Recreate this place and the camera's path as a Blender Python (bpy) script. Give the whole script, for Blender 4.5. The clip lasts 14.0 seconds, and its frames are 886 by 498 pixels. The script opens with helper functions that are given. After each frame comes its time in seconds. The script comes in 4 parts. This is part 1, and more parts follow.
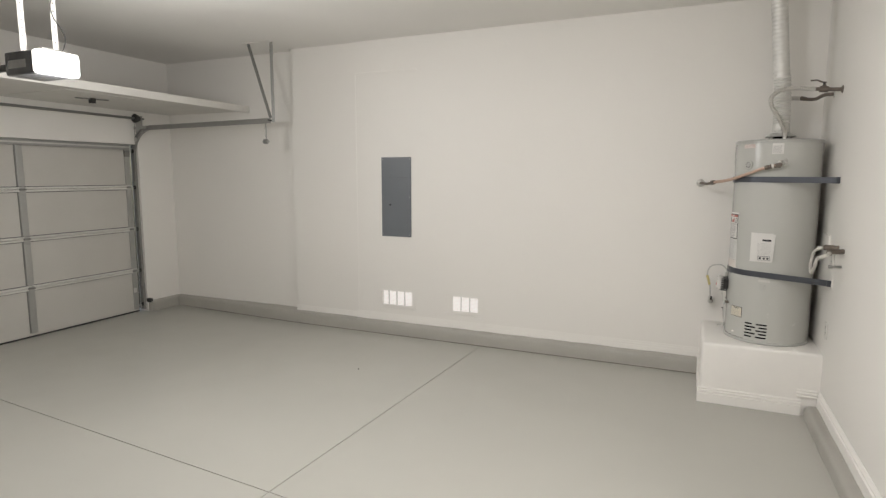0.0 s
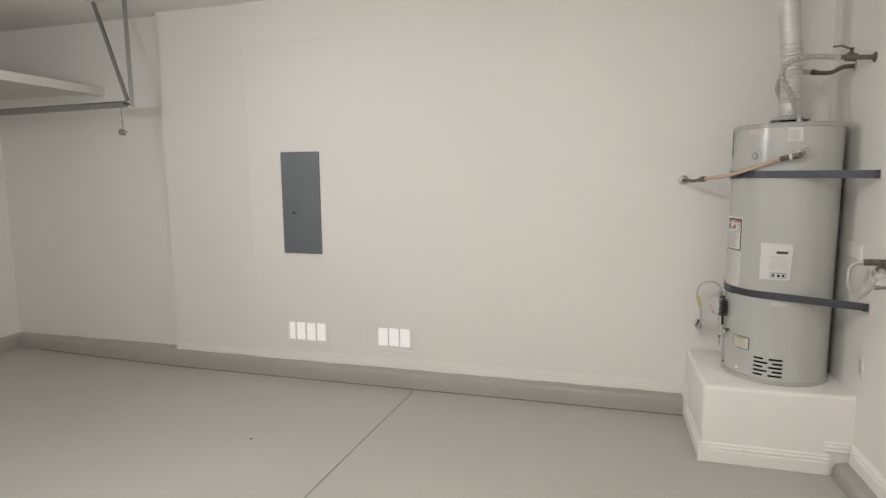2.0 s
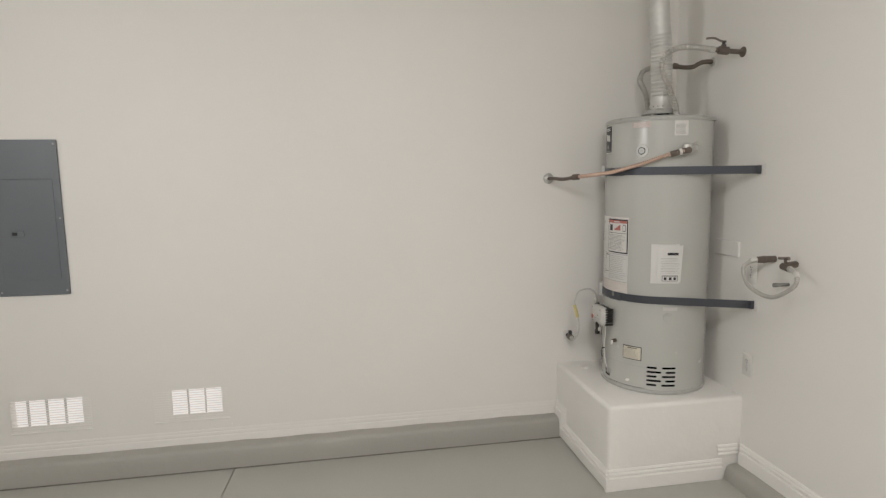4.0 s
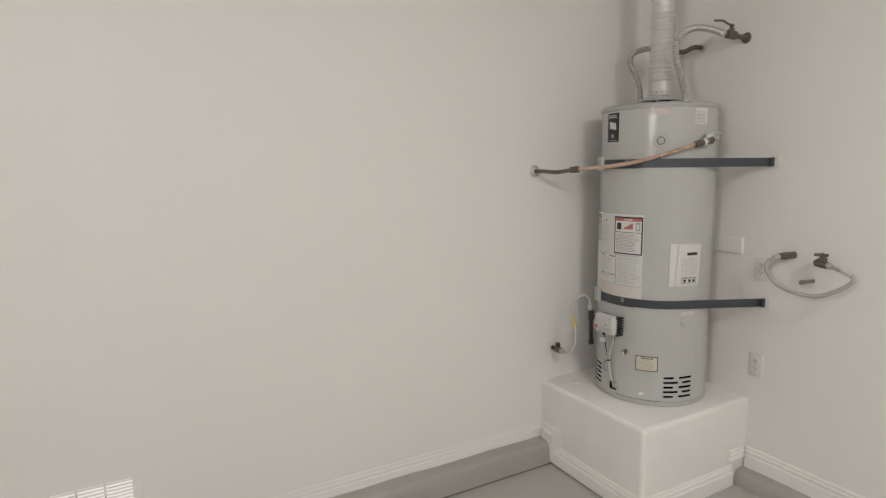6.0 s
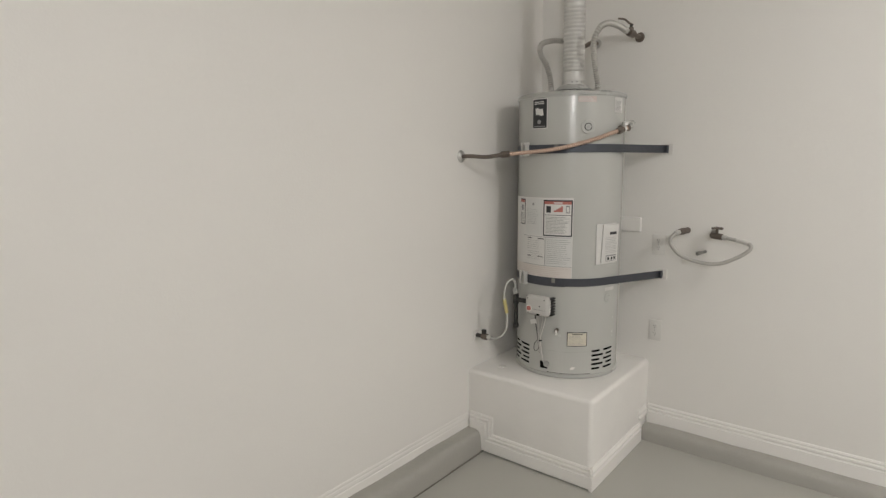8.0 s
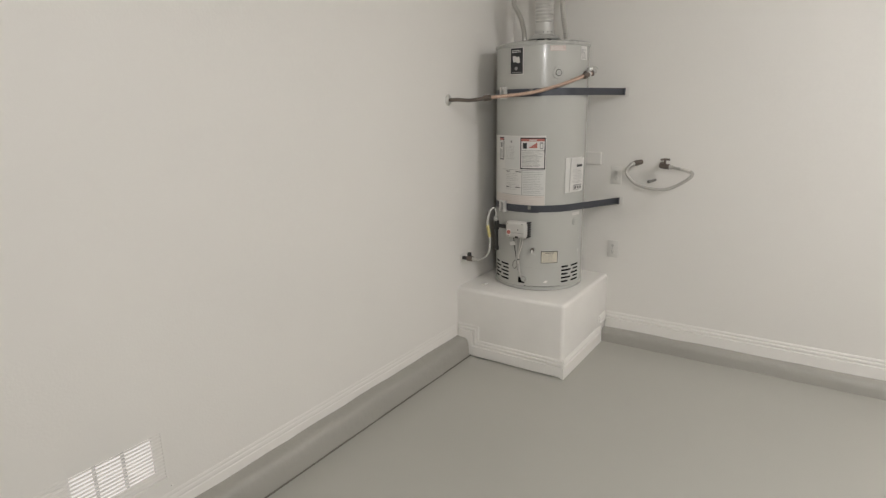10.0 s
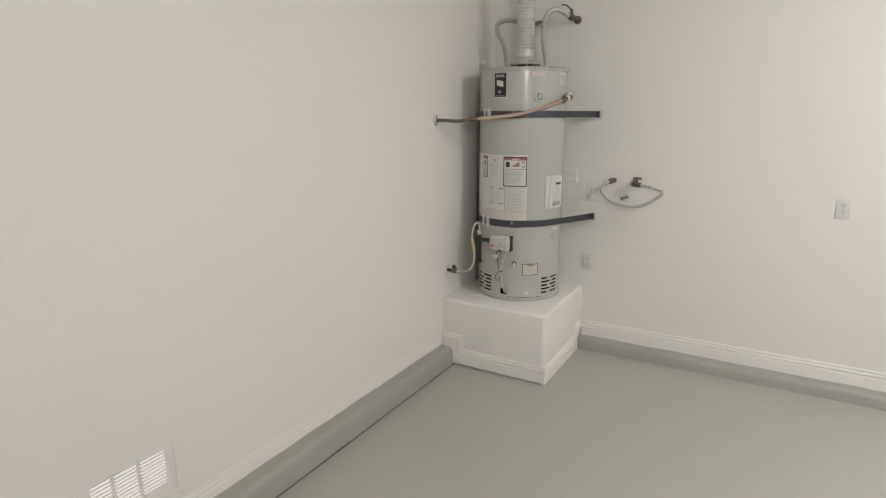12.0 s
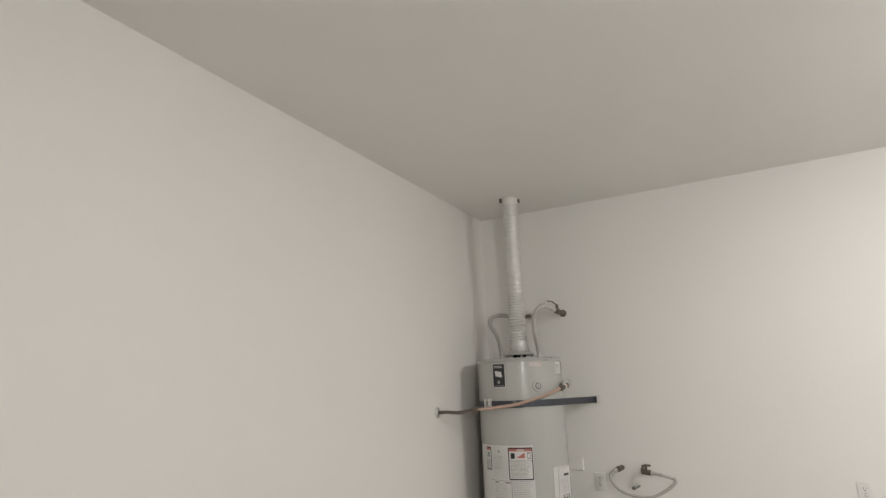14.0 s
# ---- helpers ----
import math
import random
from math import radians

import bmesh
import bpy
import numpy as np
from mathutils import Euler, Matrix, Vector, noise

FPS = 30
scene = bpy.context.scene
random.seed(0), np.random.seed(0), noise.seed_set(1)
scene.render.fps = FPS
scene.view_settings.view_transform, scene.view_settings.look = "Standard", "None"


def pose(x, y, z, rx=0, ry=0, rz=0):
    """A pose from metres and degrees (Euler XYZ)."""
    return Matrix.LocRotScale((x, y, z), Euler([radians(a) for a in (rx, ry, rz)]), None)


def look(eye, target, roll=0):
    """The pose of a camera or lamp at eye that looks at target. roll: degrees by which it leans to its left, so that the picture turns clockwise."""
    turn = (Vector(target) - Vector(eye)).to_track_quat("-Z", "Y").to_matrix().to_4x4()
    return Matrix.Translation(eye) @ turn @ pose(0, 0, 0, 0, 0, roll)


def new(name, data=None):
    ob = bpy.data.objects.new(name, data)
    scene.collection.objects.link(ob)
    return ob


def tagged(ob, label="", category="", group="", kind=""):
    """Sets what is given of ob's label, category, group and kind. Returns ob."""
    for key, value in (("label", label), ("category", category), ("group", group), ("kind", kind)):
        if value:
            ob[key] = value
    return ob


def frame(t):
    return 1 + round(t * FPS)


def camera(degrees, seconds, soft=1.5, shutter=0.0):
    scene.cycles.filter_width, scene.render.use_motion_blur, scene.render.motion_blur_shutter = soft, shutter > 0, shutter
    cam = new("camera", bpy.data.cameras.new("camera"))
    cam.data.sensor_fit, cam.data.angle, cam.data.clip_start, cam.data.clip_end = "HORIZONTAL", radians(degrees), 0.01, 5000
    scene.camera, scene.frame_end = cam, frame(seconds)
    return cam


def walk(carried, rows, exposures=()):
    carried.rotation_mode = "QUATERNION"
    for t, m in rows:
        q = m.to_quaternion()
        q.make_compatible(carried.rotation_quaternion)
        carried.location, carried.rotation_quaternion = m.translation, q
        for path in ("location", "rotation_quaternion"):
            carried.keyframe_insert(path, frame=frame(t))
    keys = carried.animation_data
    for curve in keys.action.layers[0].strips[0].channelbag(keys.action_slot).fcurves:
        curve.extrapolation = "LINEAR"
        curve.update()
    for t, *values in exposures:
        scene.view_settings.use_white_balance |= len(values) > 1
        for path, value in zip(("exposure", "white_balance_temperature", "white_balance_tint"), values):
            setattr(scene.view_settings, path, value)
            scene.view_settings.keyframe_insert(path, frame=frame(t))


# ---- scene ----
cam = camera(75.9, 14.0, soft=1.35)
PATH = [
    (0, (-0.869, 1.12, 1.713), (-1.661, 2.938, 1.456), 0.1),
    (0.5, (-0.935, 1.401, 1.687), (-1.705, 3.229, 1.43), -0.3),
    (1, (-1.044, 1.678, 1.703), (-1.784, 3.518, 1.451), -0.6),
    (1.5, (-1.183, 1.972, 1.711), (-1.885, 3.826, 1.448), -0.6),
    (2, (-1.339, 2.238, 1.693), (-1.874, 4.148, 1.439), -0.5),
    (2.5, (-1.475, 2.524, 1.65), (-1.899, 4.463, 1.402), -0.9),
    (3, (-1.655, 2.721, 1.682), (-1.824, 4.697, 1.427), -0.8),
    (3.5, (-1.838, 2.883, 1.68), (-1.751, 4.864, 1.414), -0.1),
    (3.7, (-1.924, 2.96, 1.666), (-1.733, 4.934, 1.41), -0.4),
    (6, (-2.729, 4.002, 1.679), (-1.779, 5.739, 1.396), -0.8),
    (6.5, (-2.805, 4.266, 1.667), (-1.708, 5.914, 1.388), -0.7),
    (7, (-2.872, 4.463, 1.69), (-1.598, 5.982, 1.426), -0.7),
    (7.5, (-3.033, 4.576, 1.665), (-1.589, 5.934, 1.401), -0.1),
    (8, (-3.224, 4.647, 1.614), (-1.687, 5.892, 1.318), -0.5),
    (8.5, (-3.429, 4.593, 1.61), (-1.865, 5.788, 1.26), -0.5),
    (9, (-3.579, 4.542, 1.612), (-2.002, 5.709, 1.221), -0.9),
    (11.5, (-3.872, 4.563, 1.632), (-2.239, 5.566, 1.062), -0.4),
    (12, (-3.936, 4.581, 1.693), (-2.261, 5.57, 1.23), -0.3),
    (12.5, (-3.955, 4.603, 1.767), (-2.239, 5.589, 1.477), -0.5),
    (13, (-4.014, 4.593, 1.766), (-2.275, 5.581, 1.751), -0.8),
    (13.5, (-4.026, 4.613, 1.8), (-2.295, 5.578, 2.068), -1.5),
    (14, (-4.056, 4.659, 1.808), (-2.341, 5.574, 2.28), -2.2),
]
walk(cam, [(t, look(eye, target, roll)) for t, eye, target, roll in PATH], ((0, -0.06), (3.5, -0.18), (6.5, -0.26), (9, -0.22), (12, -0.21), (14, -0.30)))

# ---- light ----
world = bpy.data.worlds.new("world")
scene.world = world
world.use_nodes = True
sky = world.node_tree.nodes.new("ShaderNodeTexSky")
sky.sky_type, sky.sun_disc, sky.sun_elevation, sky.sun_rotation = "NISHITA", False, radians(40), radians(20)
world.node_tree.links.new(sky.outputs[0], world.node_tree.nodes["Background"].inputs[0])
world.node_tree.nodes["Background"].inputs[1].default_value = 0.08

CEILING_LAMP = (-1.76, 2.85, 3.06)
OPENER_TINT = (0.99, 0.985, 0.985)
OPENER = (-4.70, 3.61, 2.425)          # centre of the opener's lens


def area_lamp(name, place, target, sx, sy, watts, colour, shape="RECTANGLE"):
    lamp = bpy.data.lights.new(name, "AREA")
    lamp.shape, lamp.size, lamp.size_y, lamp.energy, lamp.color = shape, sx, sy, watts, colour
    ob = new(name, lamp)
    ob.matrix_world = look(place, target)
    return ob


bulb = bpy.data.lights.new("ceiling_lamp", "POINT")
bulb.energy, bulb.color, bulb.shadow_soft_size = 55, (1.0, 0.985, 0.98), 0.27
new("ceiling_lamp", bulb).location = (CEILING_LAMP[0], CEILING_LAMP[1], 2.86)
area_lamp("ceiling_lamp_down", (CEILING_LAMP[0], CEILING_LAMP[1], 3.02), (CEILING_LAMP[0], CEILING_LAMP[1] + 0.001, 0), 0.6, 0.6, 36, (1.0, 0.985, 0.98), "DISK")
area_lamp("opener_lamp", (OPENER[0] + 0.075, OPENER[1], OPENER[2]), (OPENER[0] + 3, OPENER[1], OPENER[2] - 0.2), 0.26, 0.13, 21, OPENER_TINT)
for watts, soft, dx, dz in ((44, 0.12, 0.12, -0.16), (7, 0.08, 0.20, 0.10)):      # unseen lamps added clear of the lens, for its light downwards and upwards
    glim = bpy.data.lights.new("opener_spill", "POINT")
    glim.energy, glim.color, glim.shadow_soft_size = watts, OPENER_TINT, soft
    new("opener_spill", glim).location = (OPENER[0] + dx, OPENER[1], OPENER[2] + dz)


# ---- materials ----
def material(name, colour, rough=0.5, metal=0.0, grain=0.0, grain_scale=40.0, stain=0.0, stain_scale=1.5, bump=0.0, bump_scale=150.0, bump_dist=0.002, coat=0.0, spec=0.5, tint=None):
    m = bpy.data.materials.new(name)
    m.use_nodes = True
    nt = m.node_tree
    b = nt.nodes["Principled BSDF"]
    b.inputs["Roughness"].default_value, b.inputs["Metallic"].default_value = rough, metal
    b.inputs["Coat Weight"].default_value, b.inputs["Specular IOR Level"].default_value = coat, spec
    b.inputs["Base Color"].default_value = (*colour, 1)
    co = nt.nodes.new("ShaderNodeTexCoord")
    link = nt.links.new

    def noise_tex(scale, detail=4.0):
        n = nt.nodes.new("ShaderNodeTexNoise")
        n.inputs["Scale"].default_value, n.inputs["Detail"].default_value = scale, detail
        link(co.outputs["Object"], n.inputs["Vector"])
        return n

    last = None
    if grain or stain:
        base = nt.nodes.new("ShaderNodeRGB")
        base.outputs[0].default_value = (*colour, 1)
        last = base.outputs[0]
        for amount, scale in ((stain, stain_scale), (grain, grain_scale)):
            if not amount:
                continue
            n = noise_tex(scale)
            ramp = nt.nodes.new("ShaderNodeMapRange")
            ramp.inputs["From Min"].default_value, ramp.inputs["From Max"].default_value = 0.3, 0.7
            ramp.inputs["To Min"].default_value, ramp.inputs["To Max"].default_value = 0.0, 1.0
            link(n.outputs["Fac"], ramp.inputs["Value"])
            mix = nt.nodes.new("ShaderNodeMix")
            mix.data_type = "RGBA"
            dark = tint if tint and scale == stain_scale else tuple(c * (1 - amount) for c in colour)
            link(last, mix.inputs["A"])
            mix.inputs["B"].default_value = (*dark, 1)
            scaled = nt.nodes.new("ShaderNodeMath")
            scaled.operation = "MULTIPLY"
            scaled.inputs[1].default_value = amount if tint and scale == stain_scale else 0.8
            link(ramp.outputs[0], scaled.inputs[0])
            link(scaled.outputs[0], mix.inputs["Factor"])
            last = mix.outputs["Result"]
        link(last, b.inputs["Base Color"])
        rr = nt.nodes.new("ShaderNodeMapRange")
        rr.inputs["To Min"].default_value, rr.inputs["To Max"].default_value = max(0.02, rough - 0.08), min(1, rough + 0.08)
        link(noise_tex(stain_scale * 3).outputs["Fac"], rr.inputs["Value"])
        link(rr.outputs[0], b.inputs["Roughness"])
    if bump:
        bn = nt.nodes.new("ShaderNodeBump")
        bn.inputs["Strength"].default_value, bn.inputs["Distance"].default_value = bump, bump_dist
        link(noise_tex(bump_scale, 2.0).outputs["Fac"], bn.inputs["Height"])
        link(bn.outputs[0], b.inputs["Normal"])
    return m


def glow(name, colour, strength):
    m = bpy.data.materials.new(name)
    m.use_nodes = True
    b = m.node_tree.nodes["Principled BSDF"]
    b.inputs["Base Color"].default_value = (*colour, 1)
    b.inputs["Emission Color"].default_value, b.inputs["Emission Strength"].default_value = (*colour, 1), strength
    return m


WALL = material("wall_paint", (0.80, 0.775, 0.733), 0.55, stain=0.05, stain_scale=0.8, grain=0.015, grain_scale=60, bump=0.25, bump_scale=110, bump_dist=0.0015)
CEIL = material("ceiling_paint", (0.82, 0.80, 0.765), 0.75, stain=0.05, stain_scale=0.7, bump=0.25, bump_scale=90, bump_dist=0.002)
TRIM = material("trim_paint", (0.83, 0.805, 0.765), 0.5, stain=0.02, stain_scale=2)
PLINTH = material("plinth_paint", (0.84, 0.815, 0.775), 0.5, stain=0.06, stain_scale=4, bump=0.5, bump_scale=38, bump_dist=0.002)
EPOXY = material("floor_epoxy", (0.445, 0.436, 0.394), 0.34, grain=0.04, grain_scale=220, stain=0.09, stain_scale=1.1, bump=0.12, bump_scale=25, bump_dist=0.001)
CURB = material("curb_paint", (0.395, 0.380, 0.342), 0.45, grain=0.06, grain_scale=60, stain=0.14, stain_scale=3, bump=0.5, bump_scale=28, bump_dist=0.003)
JOINT = material("joint_dirt", (0.27, 0.25, 0.22), 0.9, grain=0.3, grain_scale=80)
SEAMDARK = material("seam_dark", (0.20, 0.185, 0.16), 0.95, grain=0.3, grain_scale=90)
TANK = material("tank_enamel", (0.49, 0.488, 0.457), 0.24, stain=0.03, stain_scale=3, bump=0.04, bump_scale=18, bump_dist=0.001, coat=0.15)
TANKRIM = material("tank_rim_enamel", (0.425, 0.423, 0.40), 0.3, stain=0.04, stain_scale=4)
STRAPM = material("galvanised_strap", (0.085, 0.09, 0.105), 0.42, 0.55, grain=0.15, grain_scale=60, stain=0.1, stain_scale=5)
GALV = material("galvanised_steel", (0.44, 0.435, 0.415), 0.42, 0.45, grain=0.12, grain_scale=50, stain=0.15, stain_scale=6)
DARKGALV = material("dull_steel", (0.27, 0.265, 0.25), 0.45, 0.5, grain=0.2, grain_scale=40, stain=0.2, stain_scale=6)
BRIGHT = material("bright_steel", (0.68, 0.67, 0.64), 0.35, 0.35, grain=0.08, grain_scale=60)
OUTLETM = material("outlet_plastic", (0.72, 0.70, 0.66), 0.4, stain=0.03, stain_scale=8)
TRACKM = material("track_steel", (0.35, 0.34, 0.32), 0.45, 0.45, grain=0.15, grain_scale=40, stain=0.15, stain_scale=6)
ALU = material("flue_aluminium", (0.66, 0.65, 0.62), 0.42, 0.42, grain=0.05, grain_scale=30, stain=0.08, stain_scale=6)
BRAID = material("flex_steel", (0.54, 0.52, 0.485), 0.42, 0.5, grain=0.15, grain_scale=200)
COPPER = material("copper", (0.64, 0.46, 0.365), 0.42, 0.5, grain=0.2, grain_scale=60, stain=0.15, stain_scale=10)
BRONZE = material("tarnished_copper", (0.20, 0.165, 0.138), 0.5, 0.5, grain=0.3, grain_scale=60, stain=0.3, stain_scale=12)
CHROME = material("nickel_fitting", (0.60, 0.59, 0.56), 0.42, 0.75, grain=0.08, grain_scale=40)
BLACK = material("black_print", (0.022, 0.022, 0.024), 0.4, grain=0.1, grain_scale=30)
IRON = material("black_iron", (0.05, 0.048, 0.046), 0.5, 0.3, grain=0.3, grain_scale=70)
PAPER = material("label_paper", (0.68, 0.665, 0.635), 0.5, stain=0.04, stain_scale=9)
PAPERGREY = material("grey_label_paper", (0.645, 0.64, 0.615), 0.5, stain=0.05, stain_scale=12)
PAPERROSE = material("rose_label_paper", (0.665, 0.615, 0.57), 0.5, stain=0.06, stain_scale=12)
PRINT = material("label_print", (0.30, 0.295, 0.29), 0.6, grain=0.2, grain_scale=90)
REDINK = material("red_print", (0.46, 0.15, 0.125), 0.5, grain=0.15, grain_scale=80)
ROSE = material("pale_rose_print", (0.57, 0.47, 0.43), 0.5, grain=0.1, grain_scale=80)
CREAM = material("cream_label", (0.63, 0.585, 0.475), 0.5, grain=0.06, grain_scale=80)
PLASTIC = material("white_plastic", (0.73, 0.705, 0.665), 0.35, stain=0.03, stain_scale=8)
GREYPLASTIC = material("grey_plastic", (0.54, 0.525, 0.495), 0.4, stain=0.05, stain_scale=9)
YELLOW = material("yellow_tag", (0.62, 0.53, 0.23), 0.5, grain=0.1, grain_scale=60)
PANELM = material("panel_grey_enamel", (0.148, 0.160, 0.175), 0.42, stain=0.06, stain_scale=4, grain=0.04, grain_scale=120)
PANELDARK = material("panel_seam", (0.05, 0.055, 0.06), 0.6)
DOORM = material("door_backing", (0.55, 0.53, 0.49), 0.5, stain=0.1, stain_scale=2.5, grain=0.03, grain_scale=50, bump=0.15, bump_scale=20, bump_dist=0.002)
RAILM = material("rail_paint", (0.66, 0.645, 0.61), 0.4, 0.1, stain=0.1, stain_scale=3)
SHELFM = material("shelf_board", (0.70, 0.68, 0.64), 0.6, stain=0.2, stain_scale=2, grain=0.04, grain_scale=30)
OPENERM = material("opener_case", (0.055, 0.055, 0.056), 0.22, grain=0.1, grain_scale=60)
# near-black colour that stands for the shade inside slots, gaps and openings
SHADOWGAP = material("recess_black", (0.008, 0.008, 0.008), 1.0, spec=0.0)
LENS = glow("opener_lens", (1.0, 0.97, 0.92), 3.0)
DOME = glow("lamp_dome", (1.0, 0.94, 0.86), 4.0)
DAY = glow("daylight", (1.0, 0.94, 0.90), 1.0)
DAY.node_tree.nodes["Principled BSDF"].inputs["Base Color"].default_value = (0.05, 0.05, 0.05, 1)


# ---- building helpers ----
def part(name, bm, mat, parent=None, label="", smooth=False):
    me = bpy.data.meshes.new(name)
    bmesh.ops.recalc_face_normals(bm, faces=bm.faces)
    bm.to_mesh(me)
    bm.free()
    if smooth:
        for p in me.polygons:
            p.use_smooth = True
        me.set_sharp_from_angle(angle=radians(40))
    me.materials.append(mat)
    ob = new(name, me)
    if parent:
        ob.parent = parent
    if label:
        ob["label"] = label
    return ob


def thing(name, label, category, group="", kind=""):
    return tagged(new(name), label, category, group, kind)


def box(lo, hi, bevel=0.0, bm=None, seg=2):
    out = bm or bmesh.new()
    tmp = bmesh.new()
    bmesh.ops.create_cube(tmp, size=1)
    for v in tmp.verts:
        v.co = Vector((lo[i] + (hi[i] - lo[i]) * (v.co[i] + 0.5) for i in range(3)))
    if bevel:
        bmesh.ops.bevel(tmp, geom=tmp.edges[:], offset=bevel, segments=seg, affect="EDGES", profile=0.5)
    return merge(out, tmp)


def merge(out, tmp, m=None):
    if m is not None:
        bmesh.ops.transform(tmp, matrix=m, verts=tmp.verts)
    vs = [out.verts.new(v.co) for v in tmp.verts]
    tmp.verts.index_update()
    for f in tmp.faces:
        try:
            out.faces.new([vs[v.index] for v in f.verts])
        except ValueError:
            pass
    tmp.free()
    return out


def smooth_path(points, step=0.008):
    """Catmull-Rom through the points."""
    p = [Vector(q) for q in points]
    p = [2 * p[0] - p[1]] + p + [2 * p[-1] - p[-2]]
    out = []
    for i in range(1, len(p) - 2):
        n = max(2, int((p[i + 1] - p[i]).length / step))
        for k in range(n):
            t = k / n
            out.append(0.5 * ((2 * p[i]) + (p[i + 1] - p[i - 1]) * t + (2 * p[i - 1] - 5 * p[i] + 4 * p[i + 1] - p[i + 2]) * t * t + (3 * p[i] - p[i - 1] - 3 * p[i + 1] + p[i + 2]) * t ** 3))
    out.append(p[-2])
    return out


def tube(points, radius, seg=12, bm=None, curved=True, step=0.008, ridge=0.0, pitch=0.008):
    """A pipe along the points; with ridge it is corrugated."""
    bm = bm or bmesh.new()
    if ridge:
        step = pitch / 8
    path = smooth_path(points, step) if curved else [Vector(q) for q in points]
    run, up, last = 0.0, None, None
    for i, q in enumerate(path):
        d = (path[min(i + 1, len(path) - 1)] - path[max(i - 1, 0)]).normalized()
        if up is None:
            up = d.orthogonal().normalized()
        up = (up - d * up.dot(d)).normalized()
        side = d.cross(up)
        if i:
            run += (q - path[i - 1]).length
        r = radius + (ridge * math.cos(2 * math.pi * run / pitch) if ridge else 0)
        ring = [bm.verts.new(q + r * (math.cos(a) * up + math.sin(a) * side)) for a in (2 * math.pi * k / seg for k in range(seg))]
        if last:
            for k in range(seg):
                bm.faces.new((last[k], last[(k + 1) % seg], ring[(k + 1) % seg], ring[k]))
        else:
            bm.faces.new(ring[::-1])
        last = ring
    bm.faces.new(last)
    return bm


def lathe(profile, centre=(0, 0, 0), seg=48, bm=None, m=None):
    """Turned shape: (radius, height) pairs round the z axis."""
    out = bm or bmesh.new()
    tmp = bmesh.new()
    rings = []
    for r, z in profile:
        if r < 1e-5:
            rings.append([tmp.verts.new((0, 0, z))])
        else:
            rings.append([tmp.verts.new((r * math.cos(2 * math.pi * k / seg), r * math.sin(2 * math.pi * k / seg), z)) for k in range(seg)])
    for a, b in zip(rings, rings[1:]):
        for k in range(seg):
            j = (k + 1) % seg
            q = [a[k % len(a)], a[j % len(a)], b[j % len(b)], b[k % len(b)]]
            q = list(dict.fromkeys(q))
            if len(q) > 2:
                tmp.faces.new(q)
    return merge(out, tmp, Matrix.Translation(centre) @ (m or Matrix()))


def axis(d):
    """Turns the z axis to the direction d."""
    return Vector(d).to_track_quat("Z", "Y").to_matrix().to_4x4()


def rod(a, b, r, seg=14, bm=None, bevel=0.15):
    a, b = Vector(a), Vector(b)
    h, c = (b - a).length, min(r * bevel, (b - a).length * 0.2)
    return lathe([(0, 0), (r - c, 0), (r, c), (r, h - c), (r - c, h), (0, h)], a, seg, bm, axis(b - a))


def hexnut(a, b, r, bm=None):
    return rod(a, b, r, 6, bm)


def prism(outline, thick, m):
    """A flat outline in x and y, thick along z, moved by m."""
    tmp = bmesh.new()
    lo = [tmp.verts.new((x, y, 0)) for x, y in outline]
    hi = [tmp.verts.new((x, y, thick)) for x, y in outline]
    n = len(lo)
    tmp.faces.new(lo[::-1])
    tmp.faces.new(hi)
    for k in range(n):
        tmp.faces.new((lo[k], lo[(k + 1) % n], hi[(k + 1) % n], hi[k]))
    return merge(bmesh.new(), tmp, m)


def holed(u0, u1, v0, v1, holes, thick, m):
    """A wall in x and y with openings (u0, u1, v0, v1), thick along -z."""
    us = sorted({u0, u1, *[h[0] for h in holes], *[h[1] for h in holes]})
    vs = sorted({v0, v1, *[h[2] for h in holes], *[h[3] for h in holes]})

    def solid(i, j):
        if not (0 <= i < len(us) - 1 and 0 <= j < len(vs) - 1):
            return False
        cu, cv = (us[i] + us[i + 1]) / 2, (vs[j] + vs[j + 1]) / 2
        return not any(a < cu < b and c < cv < d for a, b, c, d in holes)

    tmp = bmesh.new()
    cache = {}

    def vert(i, j, k):
        if (i, j, k) not in cache:
            cache[i, j, k] = tmp.verts.new((us[i], vs[j], -thick * k))
        return cache[i, j, k]

    for i in range(len(us) - 1):
        for j in range(len(vs) - 1):
            if not solid(i, j):
                continue
            for k in (0, 1):
                tmp.faces.new([vert(i, j, k), vert(i + 1, j, k), vert(i + 1, j + 1, k), vert(i, j + 1, k)])
            for di, dj, a, b in ((-1, 0, (0, 0), (0, 1)), (1, 0, (1, 0), (1, 1)), (0, -1, (0, 0), (1, 0)), (0, 1, (0, 1), (1, 1))):
                if not solid(i + di, j + dj):
                    tmp.faces.new([vert(i + a[0], j + a[1], 0), vert(i + b[0], j + b[1], 0), vert(i + b[0], j + b[1], 1), vert(i + a[0], j + a[1], 1)])
    return merge(bmesh.new(), tmp, m)


# planes of the room
X_DOOR, X_RIGHT, Y_BACK, Y_WALL, Y_MID, Y_LEFT, H = -7.12, 0.04, 0.45, 6.48, 6.505, 6.59, 3.115
X_STEP1, X_STEP2 = -4.25, -5.10
UP_Y = Matrix(((1, 0, 0, 0), (0, 0, -1, 0), (0, 1, 0, 0), (0, 0, 0, 1)))      # x, y of a plan to x, z; its z to -y
UP_X = Matrix(((0, 0, 1, 0), (1, 0, 0, 0), (0, 1, 0, 0), (0, 0, 0, 1)))       # x, y of a plan to y, z; its z to x

VENTS = (-3.942, -3.192)      # left ends of the two wall vents
